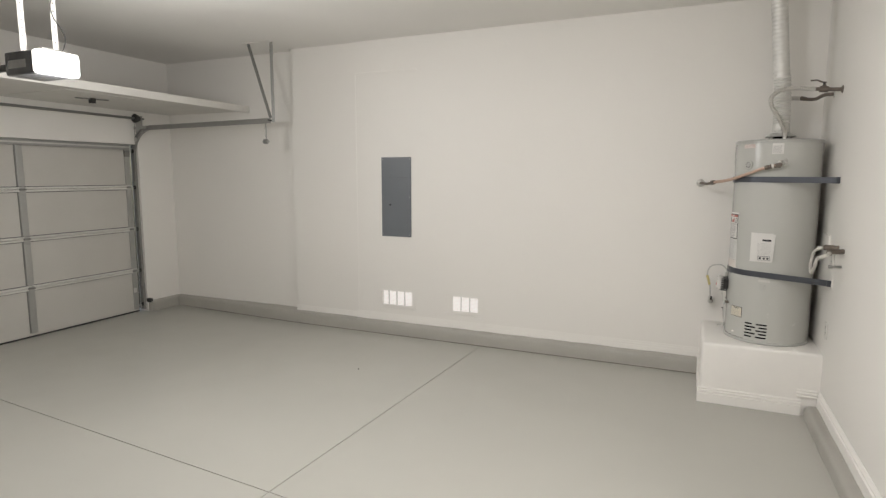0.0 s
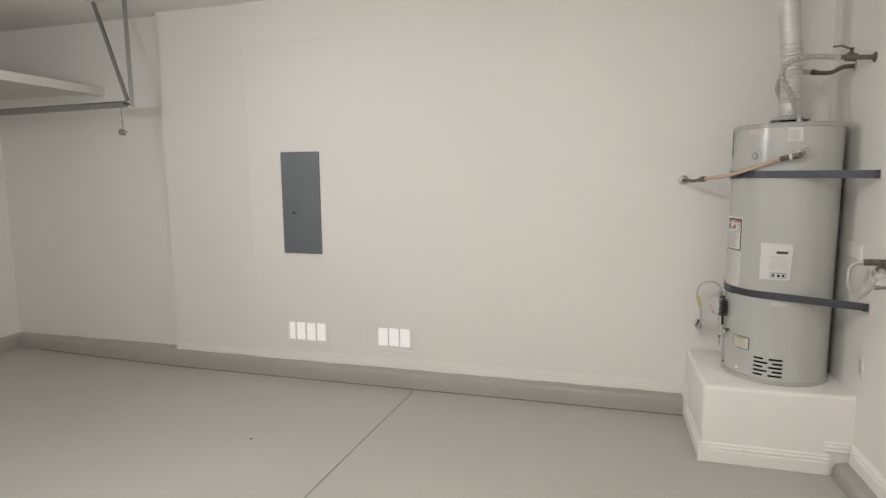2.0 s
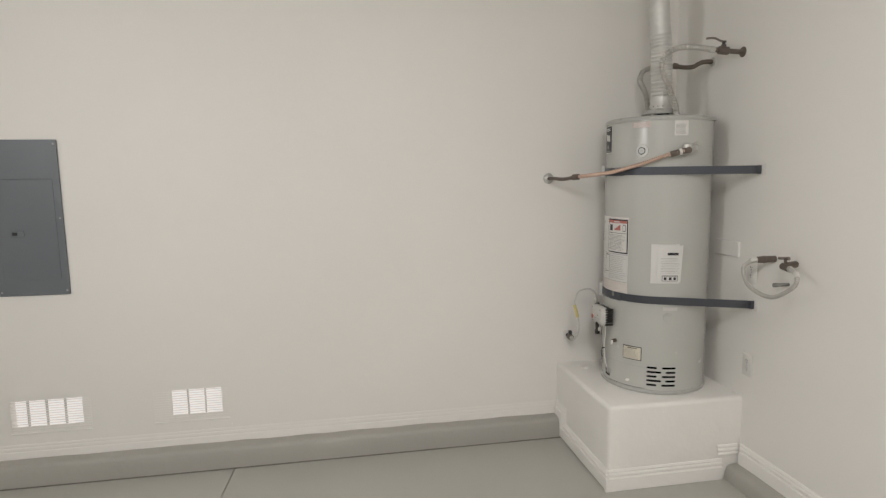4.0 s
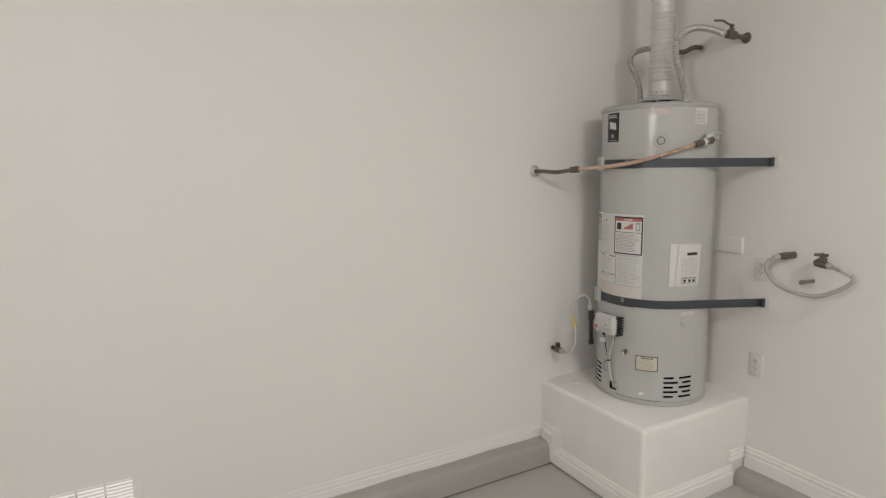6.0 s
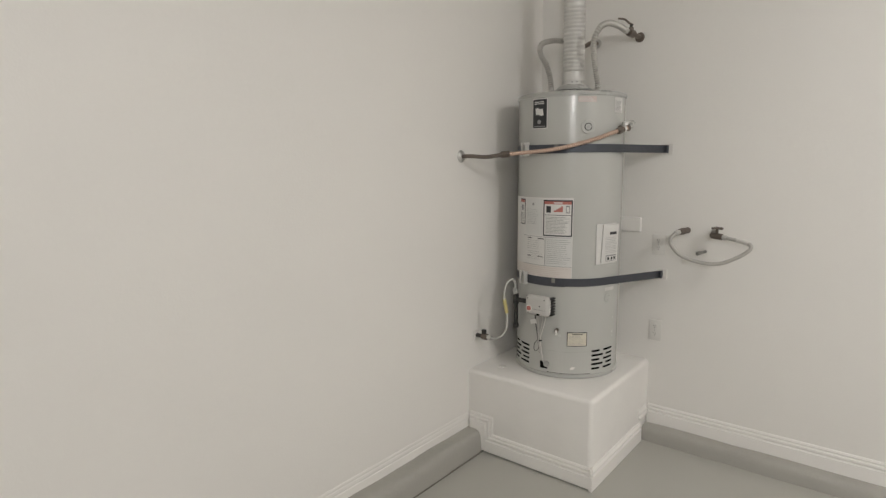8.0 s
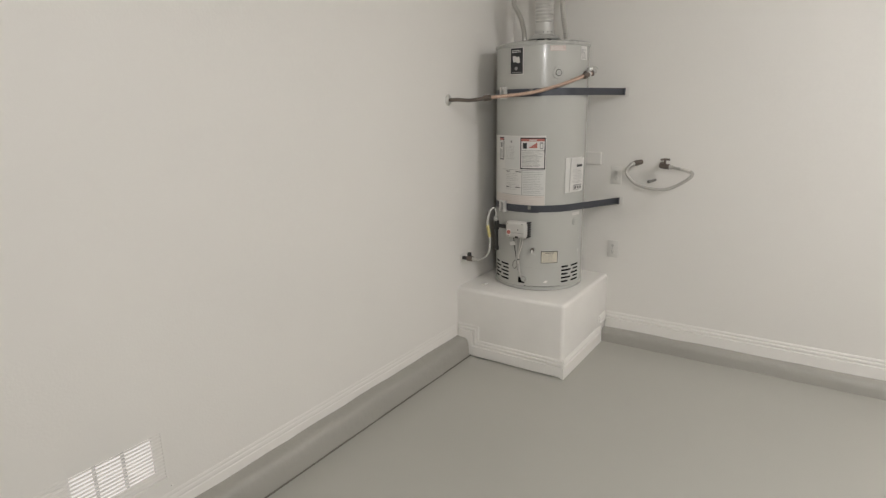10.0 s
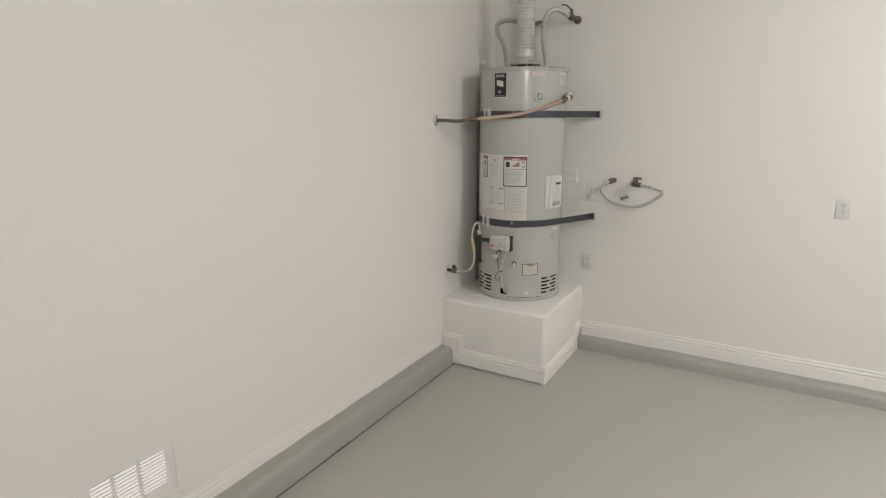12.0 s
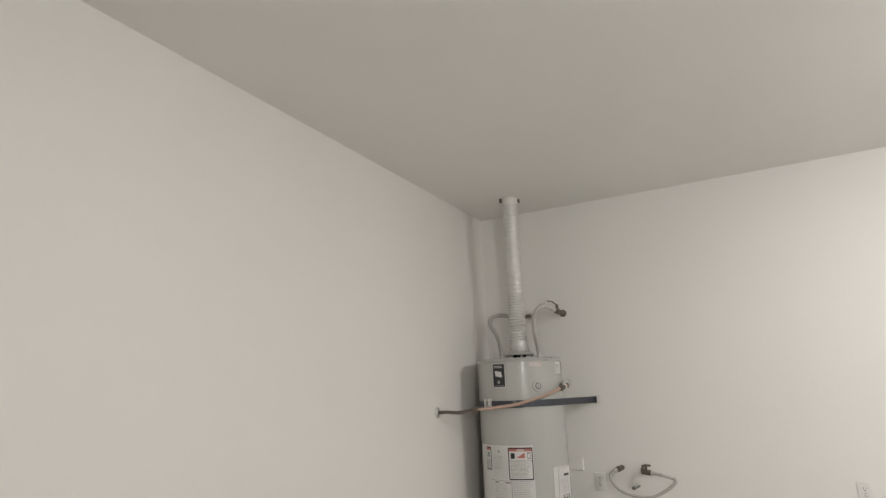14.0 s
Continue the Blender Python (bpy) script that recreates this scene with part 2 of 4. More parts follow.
VENT_W, VENT_Z0, VENT_Z1 = 0.412, 0.278, 0.464

# ---- structure ----
floor = tagged(part("floor", box((X_DOOR - 0.3, Y_BACK - 0.2, -0.12), (X_RIGHT + 0.15, 6.75, -0.012)), JOINT), "grey epoxy painted concrete garage floor with saw-cut joints", "floor", kind="structure")
GAP = 0.0029


def joint_x(y):
    """The saw cut along the room, slightly out of square."""
    return -2.745 + 0.05 * (y - 6.4)


def joint_y(x):
    return 3.40 - 0.07 * (x + 2.9)


for sx in (-1, 1):
    for sy in (-1, 1):
        xe, ye = (X_DOOR - 0.25 if sx < 0 else X_RIGHT + 0.1), (Y_BACK - 0.15 if sy < 0 else 6.7)
        jx, jy = joint_x(3.4), joint_y(-2.9)
        ring = [(jx + sx * GAP, jy + sy * GAP), (xe, joint_y(xe) + sy * GAP), (xe, ye), (joint_x(ye) + sx * GAP, ye)]
        part("slab", prism(ring, 0.011, Matrix.Translation((0, 0, -0.011))), EPOXY, floor)
ceiling = tagged(part("ceiling", box((X_DOOR - 0.2, Y_BACK - 0.2, H), (X_RIGHT + 0.2, 6.9, H + 0.15)), CEIL), "plain off-white painted drywall ceiling", "ceiling", kind="structure")
holes = [(v, v + VENT_W, VENT_Z0, VENT_Z1) for v in VENTS]
tagged(part("wall_north", holed(X_STEP1, X_RIGHT + 0.15, -0.05, H, holes, 0.06, Matrix.Translation((0, Y_WALL, 0)) @ UP_Y), WALL), "off-white painted drywall wall with two low vents", "wall", kind="structure")
bm = box((X_STEP2, Y_MID, -0.05), (X_STEP1 - 0.001, Y_MID + 0.14, H))
box((X_DOOR - 0.15, Y_LEFT, -0.05), (X_STEP2 - 0.001, Y_LEFT + 0.14, H), 0, bm)
tagged(part("wall_north_recess", bm, WALL), "slightly recessed off-white painted drywall wall", "wall", kind="structure")
tagged(part("trim", box((X_STEP1 - 0.008, Y_WALL - 0.0015, 0.21), (X_STEP1 + 0.02, Y_WALL + 0.02, 2.78), 0.001), WALL), "painted drywall corner bead", "trim", kind="structure")
tagged(part("wall_east", box((X_RIGHT, Y_BACK - 0.15, -0.05), (X_RIGHT + 0.14, Y_WALL, H)), WALL), "off-white painted drywall wall behind the water heater", "wall", kind="structure")
tagged(part("wall_south", box((X_DOOR - 0.15, Y_BACK - 0.14, -0.05), (X_RIGHT, Y_BACK, H)), WALL), "plain off-white painted wall", "wall", kind="structure")
D0, D1, DH = 1.14, 6.10, 2.08
tagged(part("wall_west", holed(Y_BACK, Y_LEFT, -0.05, H, [(D0, D1, -0.05, DH)], 0.14, Matrix.Translation((X_DOOR, 0, 0)) @ UP_X), WALL), "off-white painted wall round the garage door", "wall", kind="structure")
tagged(part("backdrop", box((-4.2, 6.575, 0.2), (-2.5, 6.59, 0.56)), DAY), "bright daylight outside the wall vents", "backdrop", kind="structure")


def curb(points, height, depth):
    """Concrete kerb at a wall's foot: its wall line, with an uneven rounded top edge; it leans out to the left of the line."""
    bm = bmesh.new()
    rnd = random.Random(4)
    last = None
    for (x0, y0), (x1, y1) in zip(points, points[1:]):
        n = max(2, int(math.hypot(x1 - x0, y1 - y0) / 0.12))
        nx, ny = (y0 - y1), (x1 - x0)
        l = math.hypot(nx, ny)
        nx, ny = nx / l, ny / l
        for k in range(1 if last else 0, n + 1):
            x, y = x0 + (x1 - x0) * k / n, y0 + (y1 - y0) * k / n
            w, h = depth + rnd.uniform(-0.003, 0.003), height + rnd.uniform(-0.003, 0.003)
            prof = [(-0.12, -0.01), (w, -0.01), (w - 0.005, h * 0.5), (w - 0.010, h - 0.026), (w - 0.016, h - 0.012), (w - 0.028, h - 0.004), (w - 0.046, h), (-0.12, h + 0.003)]
            ring = [bm.verts.new((x + nx * a, y + ny * a, z)) for a, z in prof]
            if last:
                for j in range(len(ring)):
                    i = (j + 1) % len(ring)
                    bm.faces.new((last[j], last[i], ring[i], ring[j]))
            else:
                bm.faces.new(ring)
            last = ring
    bm.faces.new(last[::-1])
    return bm


PX, PY, PZ = -0.735, 5.735, 0.463     # the plinth's free corner and top
for name, pts, h, d in (("curb", [(PX + 0.004, Y_WALL), (-4.3, Y_WALL + 0.004), (-5.3, Y_WALL + 0.022), (X_DOOR, Y_LEFT + 0.015)], 0.127, 0.10),
                        ("curb", [(X_DOOR, Y_LEFT - 0.05), (X_DOOR, D1 + 0.01)], 0.127, 0.085), ("curb", [(X_RIGHT, Y_BACK), (X_RIGHT, PY - 0.004)], 0.082, 0.095)):
    tagged(part(name, curb(pts, h, d), CURB, smooth=True), "low grey painted concrete curb at the wall's foot", "curb", kind="structure")
# dark line along the seam between curb and floor
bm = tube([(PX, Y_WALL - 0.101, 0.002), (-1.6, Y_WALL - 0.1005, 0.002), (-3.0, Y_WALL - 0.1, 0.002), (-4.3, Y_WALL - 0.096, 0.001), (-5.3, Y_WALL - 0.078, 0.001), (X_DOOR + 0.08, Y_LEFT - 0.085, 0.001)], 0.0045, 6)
tagged(part("seam", bm, SEAMDARK), "dark line between curb and floor", "seam", kind="structure")


def offset_path(pts, d):
    """The polyline moved d to its right, with square mitres."""
    out = []
    for i, p in enumerate(pts):
        ds = []
        if i:
            ds.append((Vector(p) - Vector(pts[i - 1])).normalized())
        if i < len(pts) - 1:
            ds.append((Vector(pts[i + 1]) - Vector(p)).normalized())
        ns = [Vector((q.y, -q.x)) for q in ds]
        out.append(Vector(p) + d * (ns[0] if len(ns) == 1 or (ns[0] - ns[1]).length < 0.01 else ns[0] + ns[1]))
    return out


def baseboard(pts, m, board=0.055, relief=1.0):
    """Moulded skirting on a wall: pts is its top edge in the wall's own plane."""
    end = 0.036 + board
    prof = [(0, -0.002), (0, 0.005), (0.010, 0.010), (0.017, 0.004), (0.024, 0.011), (0.034, 0.012), (0.041, 0.005), (0.047, 0.015), (end, 0.016), (end, -0.002)]
    bm = bmesh.new()
    rings = [[bm.verts.new(m @ Vector((p.x, p.y, t * relief if t > 0 else t))) for p in offset_path(pts, a)] for a, t in prof]
    for j, ring in enumerate(rings):
        nxt = rings[(j + 1) % len(rings)]
        for k in range(len(pts) - 1):
            bm.faces.new((ring[k], ring[k + 1], nxt[k + 1], nxt[k]))
    bm.faces.new([r[0] for r in rings])
    bm.faces.new([r[-1] for r in rings[::-1]])
    return bm


ON_N = Matrix.Translation((0, Y_WALL, 0)) @ UP_Y
ON_E = Matrix(((0, 0, -1, X_RIGHT), (-1, 0, 0, 0), (0, 1, 0, 0), (0, 0, 0, 1)))
ON_PW = Matrix(((0, 0, -1, PX), (-1, 0, 0, 0), (0, 1, 0, 0), (0, 0, 0, 1)))     # u = -y on the plinth's west face
ON_PS = Matrix.Translation((0, PY, 0)) @ UP_Y
for strip in (baseboard([(X_STEP1 - 0.01, 0.212), (PX - 0.01, 0.212)], ON_N, 0.06, 0.2), baseboard([(-PY + 0.01, 0.195), (-Y_BACK, 0.195)], ON_E, 0.078),
              baseboard([(X_STEP2, 0.19), (X_STEP1 - 0.012, 0.19)], Matrix.Translation((0, Y_MID - 0.012, 0)) @ UP_Y, 0.04, 0.2)):
    tagged(part("baseboard", strip, TRIM), "white moulded baseboard above the curb", "baseboard", kind="structure")

# ---- plinth and water heater ----
bm = box((PX, PY, -0.06), (X_RIGHT + 0.045, Y_WALL + 0.045, PZ), 0.024, seg=5)
plinth = thing("heater_plinth", "white painted plaster plinth under the water heater", "plinth")
part("plinth_body", bm, PLINTH, plinth, "rough white painted plaster", True)
for strip in (baseboard([(-Y_WALL + 0.012, 0.218), (-6.315, 0.218), (-6.315, 0.118), (-PY + 0.0145, 0.118)], ON_PW, 0.07),
              baseboard([(PX - 0.0168, 0.118), (-0.07, 0.118)], ON_PS, 0.08), baseboard([(-0.10, 0.195), (X_RIGHT - 0.018, 0.195)], ON_PS, 0.016)):
    part("plinth_baseboard", strip, TRIM, plinth, "white moulded baseboard")

TC, TR = (-0.285, 6.11), 0.285


def on_tank(a, z, r=TR):
    return Vector((TC[0] + r * math.cos(radians(a)), TC[1] + r * math.sin(radians(a)), z))


def patch(a0, a1, z0, z1, lift=0.0008, thick=0.0012, bm=None, lean=0.0):
    """A thin sheet bent round the tank, from a0 to a1 degrees."""
    bm = bm or bmesh.new()
    n = max(1, int(abs(a1 - a0) / 4))
    rows = []
    for k in range(n + 1):
        a = a0 + (a1 - a0) * k / n
        rows.append([bm.verts.new(on_tank(a + lean * f, z, TR + r)) for z, r, f in ((z0, lift, 0), (z1, lift, 1), (z1, lift + thick, 1), (z0, lift + thick, 0))])
    for p, q in zip(rows, rows[1:]):
        for j in range(4):
            bm.faces.new((p[j], p[(j + 1) % 4], q[(j + 1) % 4], q[j]))
    bm.faces.new(rows[0][::-1])
    bm.faces.new(rows[-1])
    return bm


def lines(a0, a1, z0, z1, rows, lift, seed, height=0.0026):
    """Unreadable print: short bars, word by word, row by row."""
    bm, r = bmesh.new(), random.Random(seed)
    for k in range(rows):
        z = z1 - (k + 0.5) * (z1 - z0) / rows
        a, end = a0, a0 + (a1 - a0) * r.uniform(0.75, 1.0)
        while a < end - 0.6:
            b = min(end, a + r.uniform(1.2, 4.5))
            patch(a, b, z - height / 2, z + height / 2, lift, 0.0004, bm)
            a = b + r.uniform(0.35, 0.6)
    return bm


heater = thing("water_heater", "tall grey enamelled gas water heater on a white plinth", "water heater")
prof = [(0, PZ), (TR - 0.016, PZ), (TR - 0.012, PZ + 0.004), (TR - 0.012, PZ + 0.02), (TR, PZ + 0.024), (TR, 1.956)]
part("tank", lathe(prof + [(TR - 0.004, 1.958), (0, 1.96)], (*TC, 0), 96), TANK, heater, "grey enamelled steel tank", True)
part("base_ring", lathe([(TR - 0.002, PZ + 0.002), (TR + 0.004, PZ + 0.003), (TR + 0.004, PZ + 0.02), (TR - 0.002, PZ + 0.024)], (*TC, 0), 96), TANKRIM, heater, "", True)
part("top_cap", lathe([(TR + 0.001, 1.950), (TR + 0.006, 1.951), (TR + 0.007, 1.965), (TR + 0.001, 1.972), (TR - 0.012, 1.976), (0.12, 1.982), (0, 1.984)], (*TC, 0), 96), TANKRIM, heater, "grey domed steel top", True)
# brand plate: black with a pale device
plate = part("nameplate", patch(163.5, 182, 1.79, 1.943), PAPER, heater, "black and white nameplate")
part("plate_field", patch(164.2, 181.3, 1.794, 1.939, 0.002), BLACK, plate)
bm = bmesh.new()
for i in range(6):
    wave = 0.003 * math.sin(i * 1.25)
    patch(168.5 + 1.55 * i, 170.04 + 1.55 * i, 1.860 + wave - 0.0006 * i, 1.894 + wave - 0.0006 * i, 0.0032, bm=bm, lean=-1.2)
part("plate_device", bm, PAPER, plate, "pale waving device")
part("plate_line", lines(166, 180, 1.912, 1.930, 2, 0.0032, 41, 0.004), PAPER, plate)
part("plate_badge", lathe([(0, 0), (0.011, 0), (0.011, 0.0008), (0, 0.0008)], on_tank(172.5, 1.825, TR + 0.003), 20, None, axis((math.cos(radians(172.5)), math.sin(radians(172.5)), 0))), PRINT, plate)
part("plate_line", patch(166, 180, 1.800, 1.804, 0.0032), PRINT, plate)
# notice stickers at the top
tag = part("notice_sticker", patch(213, 232, 1.915, 1.944), ROSE, heater, "faded rose and white notice sticker")
part("sticker_print", lines(214, 231, 1.917, 1.942, 4, 0.0022, 3), PAPER, tag)
tag = part("serial_sticker", patch(255.5, 270, 1.868, 1.944), PAPER, heater, "white printed sticker")
part("sticker_print", lines(256.5, 269, 1.872, 1.928, 9, 0.0022, 5, 0.0022), PRINT, tag)
# instruction label sheet
sheet = part("instruction_label", patch(126, 211, 1.010, 1.435), PAPER, heater, "large white printed instruction label")
red = part("warning_box", patch(179.5, 210.3, 1.234, 1.424, 0.002), BLACK, sheet, "red and white warning notice in a black frame")
part("warning_field", patch(180.8, 209, 1.241, 1.417, 0.0032), PAPER, red)
part("warning_band", patch(180.8, 209, 1.402, 1.417, 0.0044, 0.0004), REDINK, red)
part("warning_word", patch(191, 200, 1.4065, 1.4125, 0.005, 0.0004), PAPER, red)
bm = patch(183, 188, 1.358, 1.392, 0.0044, 0.0004)
part("warning_picture", bm, BLACK, red)
bm = patch(191, 194, 1.362, 1.370, 0.0044, 0.0004)
for i in range(5):
    patch(192 + i * 1.7, 193.7 + i * 1.7, 1.362, 1.371 + i * 0.0055, 0.0044, 0.0004, bm)
part("warning_picture", bm, REDINK, red)
bm = patch(203.5, 207.5, 1.356, 1.396, 0.0044, 0.0004)
part("warning_picture", bm, PRINT, red)
part("warning_picture", patch(204.3, 206.7, 1.362, 1.388, 0.005, 0.0004), PAPER, red)
part("warning_rule", patch(180.8, 209, 1.3445, 1.347, 0.0044, 0.0004), BLACK, red)
part("warning_text", lines(182.5, 207.5, 1.248, 1.338, 12, 0.0044, 7), PRINT, red)
box2 = part("warning_strip", patch(143, 153, 1.285, 1.424, 0.002), BLACK, sheet)
part("strip_field", patch(144, 152.2, 1.291, 1.418, 0.0032), PAPER, box2)
part("strip_band", patch(144, 152.2, 1.405, 1.418, 0.0044, 0.0004), REDINK, box2)
part("strip_text", lines(144.6, 151.8, 1.297, 1.35, 8, 0.0044, 8), PRINT, box2)
part("strip_picture", patch(146, 150, 1.362, 1.392, 0.0044, 0.0004), PRINT, box2)
part("label_panel", patch(182.6, 210.2, 1.076, 1.2262, 0.0019, 0.0004), PAPERGREY, sheet)
part("label_panel", patch(155, 178, 1.236, 1.428, 0.0019, 0.0004), PAPERGREY, sheet)
part("label_panel", patch(128, 210.2, 1.013, 1.0725, 0.0019, 0.0004), PAPERROSE, sheet)
part("label_mark", patch(165, 167.5, 1.392, 1.405, 0.0024, 0.0005), PRINT, sheet)
part("label_text", lines(157, 174, 1.29, 1.375, 9, 0.0024, 11, 0.0014), PRINT, sheet)
part("label_rule", patch(150, 210.3, 1.2265, 1.2285, 0.002, 0.0005), PRINT, sheet)
part("label_rule", patch(181.6, 182.3, 1.075, 1.2265, 0.002, 0.0005), PRINT, sheet)
part("label_rule", patch(150, 210.3, 1.073, 1.075, 0.002, 0.0005), PRINT, sheet)
part("label_text", lines(184, 209, 1.085, 1.22, 13, 0.0024, 12, 0.0018), PRINT, sheet)
part("label_text", lines(158, 180, 1.155, 1.21, 5, 0.002, 13, 0.0014), PRINT, sheet)
part("label_text", lines(158, 180, 1.10, 1.15, 5, 0.002, 14, 0.0014), PRINT, sheet)
part("label_bar", patch(158, 164, 1.214, 1.219, 0.002, 0.0006), BLACK, sheet)
part("label_bar", patch(173, 180.5, 1.214, 1.219, 0.002, 0.0006), BLACK, sheet)
part("label_bar", patch(173, 180, 1.118, 1.122, 0.002, 0.0006), BLACK, sheet)
part("label_bar", patch(158, 163, 1.118, 1.122, 0.002, 0.0006), BLACK, sheet)
part("label_text", lines(150, 208, 1.018, 1.068, 5, 0.0024, 15, 0.0016), ROSE, sheet)
# manual in a clear bag taped on
bag = part("manual_pouch", patch(236, 265, 1.085, 1.298, 0.002, 0.004), PAPER, heater, "white manual in a taped plastic pouch")
pg = part("manual", patch(241.5, 266, 1.092, 1.292, 0.008, 0.005, lean=2), PAPER, bag, "white folded paper manual")
part("manual_title", patch(252, 263, 1.24, 1.254, 0.0135, 0.0006), BLACK, pg)
part("manual_text", lines(246, 266, 1.14, 1.228, 10, 0.0135, 21, 0.0014), PRINT, pg)
part("manual_box", patch(247, 263, 1.1, 1.132, 0.0135, 0.0005), PRINT, pg)
part("manual_box", patch(247.8, 262.2, 1.103, 1.126, 0.0142, 0.0005), PAPER, pg)
for a in (249, 254, 258.5):
    part("manual_picture", patch(a, a + 2.6, 1.107, 1.122, 0.015, 0.0005), BLACK, pg)
# cream rating label
yl = part("rating_label", patch(207.5, 229, 0.645, 0.722), BLACK, heater, "cream rating label with dark edge")
part("rating_field", patch(208.3, 228.2, 0.649, 0.718, 0.002), CREAM, yl)
part("rating_text", lines(209.5, 227, 0.653, 0.705, 8, 0.0034, 31, 0.0012), PRINT, yl)
part("rating_bar", patch(213, 224, 0.709, 0.713, 0.0034, 0.0004), BLACK, yl)
part("low_sticker", patch(250, 265, 0.937, 0.955), GREYPLASTIC, heater, "small faded sticker")


def slots(a0, a1, z0, z1):
    """A bank of air slots: black sheets on the skirt for their shaded depth."""
    for row in range(5):
        z = z1 - 0.008 - row * (z1 - z0 - 0.016) / 4
        split = 0.50 if row % 2 else 0.42
        wide = a1 - a0
        for b0, b1 in ((0.0, split - (0.08 if row % 2 == 0 else 0)), (split + 0.1 + (0.05 if row % 2 else 0), 1.0)):
            lo, hi = a0 + wide * b0, a0 + wide * b1
            bm = patch(lo + 0.6, hi - 0.6, z - 0.0057, z + 0.0057, 0.0003, 0.0008)
            for e0, e1 in ((lo, lo + 0.59), (hi - 0.59, hi)):
                patch(e0, e1, z - 0.0038, z + 0.0038, 0.0003, 0.0008, bm)
            s = part("vent_slot", bm, SHADOWGAP, heater, "dark air slot")
            part("slot_lip", patch(lo + 0.6, hi - 0.6, z + 0.0059, z + 0.0070, 0.0, 0.0018), TANKRIM, s)


slots(235, 265.5, 0.508, 0.622)
slots(131, 163, 0.508, 0.622)


def radial(a, z, r0, r1, rad, seg=20, bm=None):
    return rod(on_tank(a, z, TR + r0), on_tank(a, z, TR + r1), rad, seg, bm)


cap = part("port_cap", radial(223.5, 1.793, -0.002, 0.007, 0.035, 36), TANK, heater, "round anode port cap", True)
part("port_groove", radial(223.5, 1.793, 0.005, 0.0078, 0.0195, 28), IRON, cap, "dark groove")
plug = part("port_plug", radial(223.5, 1.793, 0.006, 0.0105, 0.0155, 24), TANKRIM, cap, "", True)
part("plug_dimple", radial(223.5, 1.793, 0.0100, 0.0112, 0.0085, 6), GALV, plug)
cap = part("lower_port_cap", radial(255, 0.898, -0.002, 0.0045, 0.0235, 28), TANK, heater, "round element port cover", True)
part("port_groove", radial(255, 0.898, 0.003, 0.0052, 0.0150, 24), TANKRIM, cap)
part("port_plug", radial(255, 0.898, 0.004, 0.0085, 0.0125, 20), TANK, cap, "", True)
drain = part("drain_valve", radial(197, 0.732, -0.002, 0.03, 0.011, 12), BRONZE, heater, "brass drain valve", True)
part("drain_flange", radial(197, 0.732, 0.0, 0.004, 0.018, 20), TANKRIM, drain, "", True)
part("drain_nozzle", rod(on_tank(197, 0.735, TR + 0.024), on_tank(197, 0.712, TR + 0.034), 0.008, 12), CHROME, drain, "", True)
acc = part("access_cover", patch(188, 233, 0.492, 0.612, 0.0003, 0.0012), TANK, heater, "curved burner access cover")
part("cover_mark", patch(211, 215, 0.515, 0.530, 0.0018, 0.0004, lean=2), PLASTIC, acc)
port = part("burner_port", patch(178.5, 187, 0.507, 0.545, 0.0005, 0.002), SHADOWGAP, heater, "dark burner opening")
part("port_door", lathe([(0, 0), (0.017, 0), (0.017, 0.006), (0.012, 0.010), (0, 0.011)], on_tank(186, 0.535, TR + 0.002), 20, None, axis(on_tank(186, 0) - Vector((*TC, 0)))), GALV, port, "", True)
# gas control
tan = Vector((-math.sin(radians(180)), math.cos(radians(180)), 0))
out = Vector((math.cos(radians(180)), math.sin(radians(180)), 0))
tm = Matrix(((tan.x, 0, out.x, 0), (tan.y, 0, out.y, 0), (0, 1, 0, 0), (0, 0, 0, 1)))
ctl_at = on_tank(180, 0.862, TR + 0.012)


def local_box(lo, hi, bevel, m, at):
    return merge(bmesh.new(), box(lo, hi, bevel, seg=3), Matrix.Translation(at) @ m)


ctl = part("gas_control", local_box((-0.068, -0.050, 0.016), (0.074, 0.058, 0.062), 0.021, tm, ctl_at), GREYPLASTIC, heater, "white plastic gas control box", True)
part("control_body", local_box((-0.078, -0.036, -0.012), (0.06, 0.046, 0.03), 0.006, tm, ctl_at), IRON, ctl, "black valve body", True)
for k in range(7):
    zz = -0.044 + 0.0145 * k
    part("control_rib", local_box((0.062, zz, -0.006), (0.0815, zz + 0.007, 0.040), 0.0015, tm, ctl_at), IRON, ctl, "black cooling rib")
part("side_label", local_box((0.0735, -0.028, 0.034), (0.0752, 0.034, 0.044), 0.0005, tm, ctl_at), PAPER, ctl, "white side label")
part("control_slot", local_box((0.004, -0.046, 0.0605), (0.022, -0.036, 0.0632), 0.0008, tm, ctl_at), SHADOWGAP, ctl)
part("control_groove", local_box((-0.028, -0.0155, 0.0608), (0.056, -0.0138, 0.0624), 0, tm, ctl_at), DARKGALV, ctl)
for sx, sz in ((-0.05, 0.042), (0.05, 0.042), (-0.045, -0.036)):
    part("control_screw", merge(bmesh.new(), lathe([(0, 0), (0.0042, 0), (0.0036, 0.0018), (0, 0.002)], (sx, sz, 0.0612), 10), Matrix.Translation(ctl_at) @ tm), DARKGALV, ctl)
part("dial_ring", merge(bmesh.new(), lathe([(0, 0), (0.018, 0), (0.0175, 0.003), (0, 0.0035)], (-0.040, -0.012, 0.0605), 24), Matrix.Translation(ctl_at) @ tm), PLASTIC, ctl, "", True)
part("control_knob", merge(bmesh.new(), lathe([(0, 0), (0.013, 0), (0.012, 0.006), (0, 0.007)], (-0.040, -0.012, 0.061), 20), Matrix.Translation(ctl_at) @ tm), REDINK, ctl, "red dial", True)
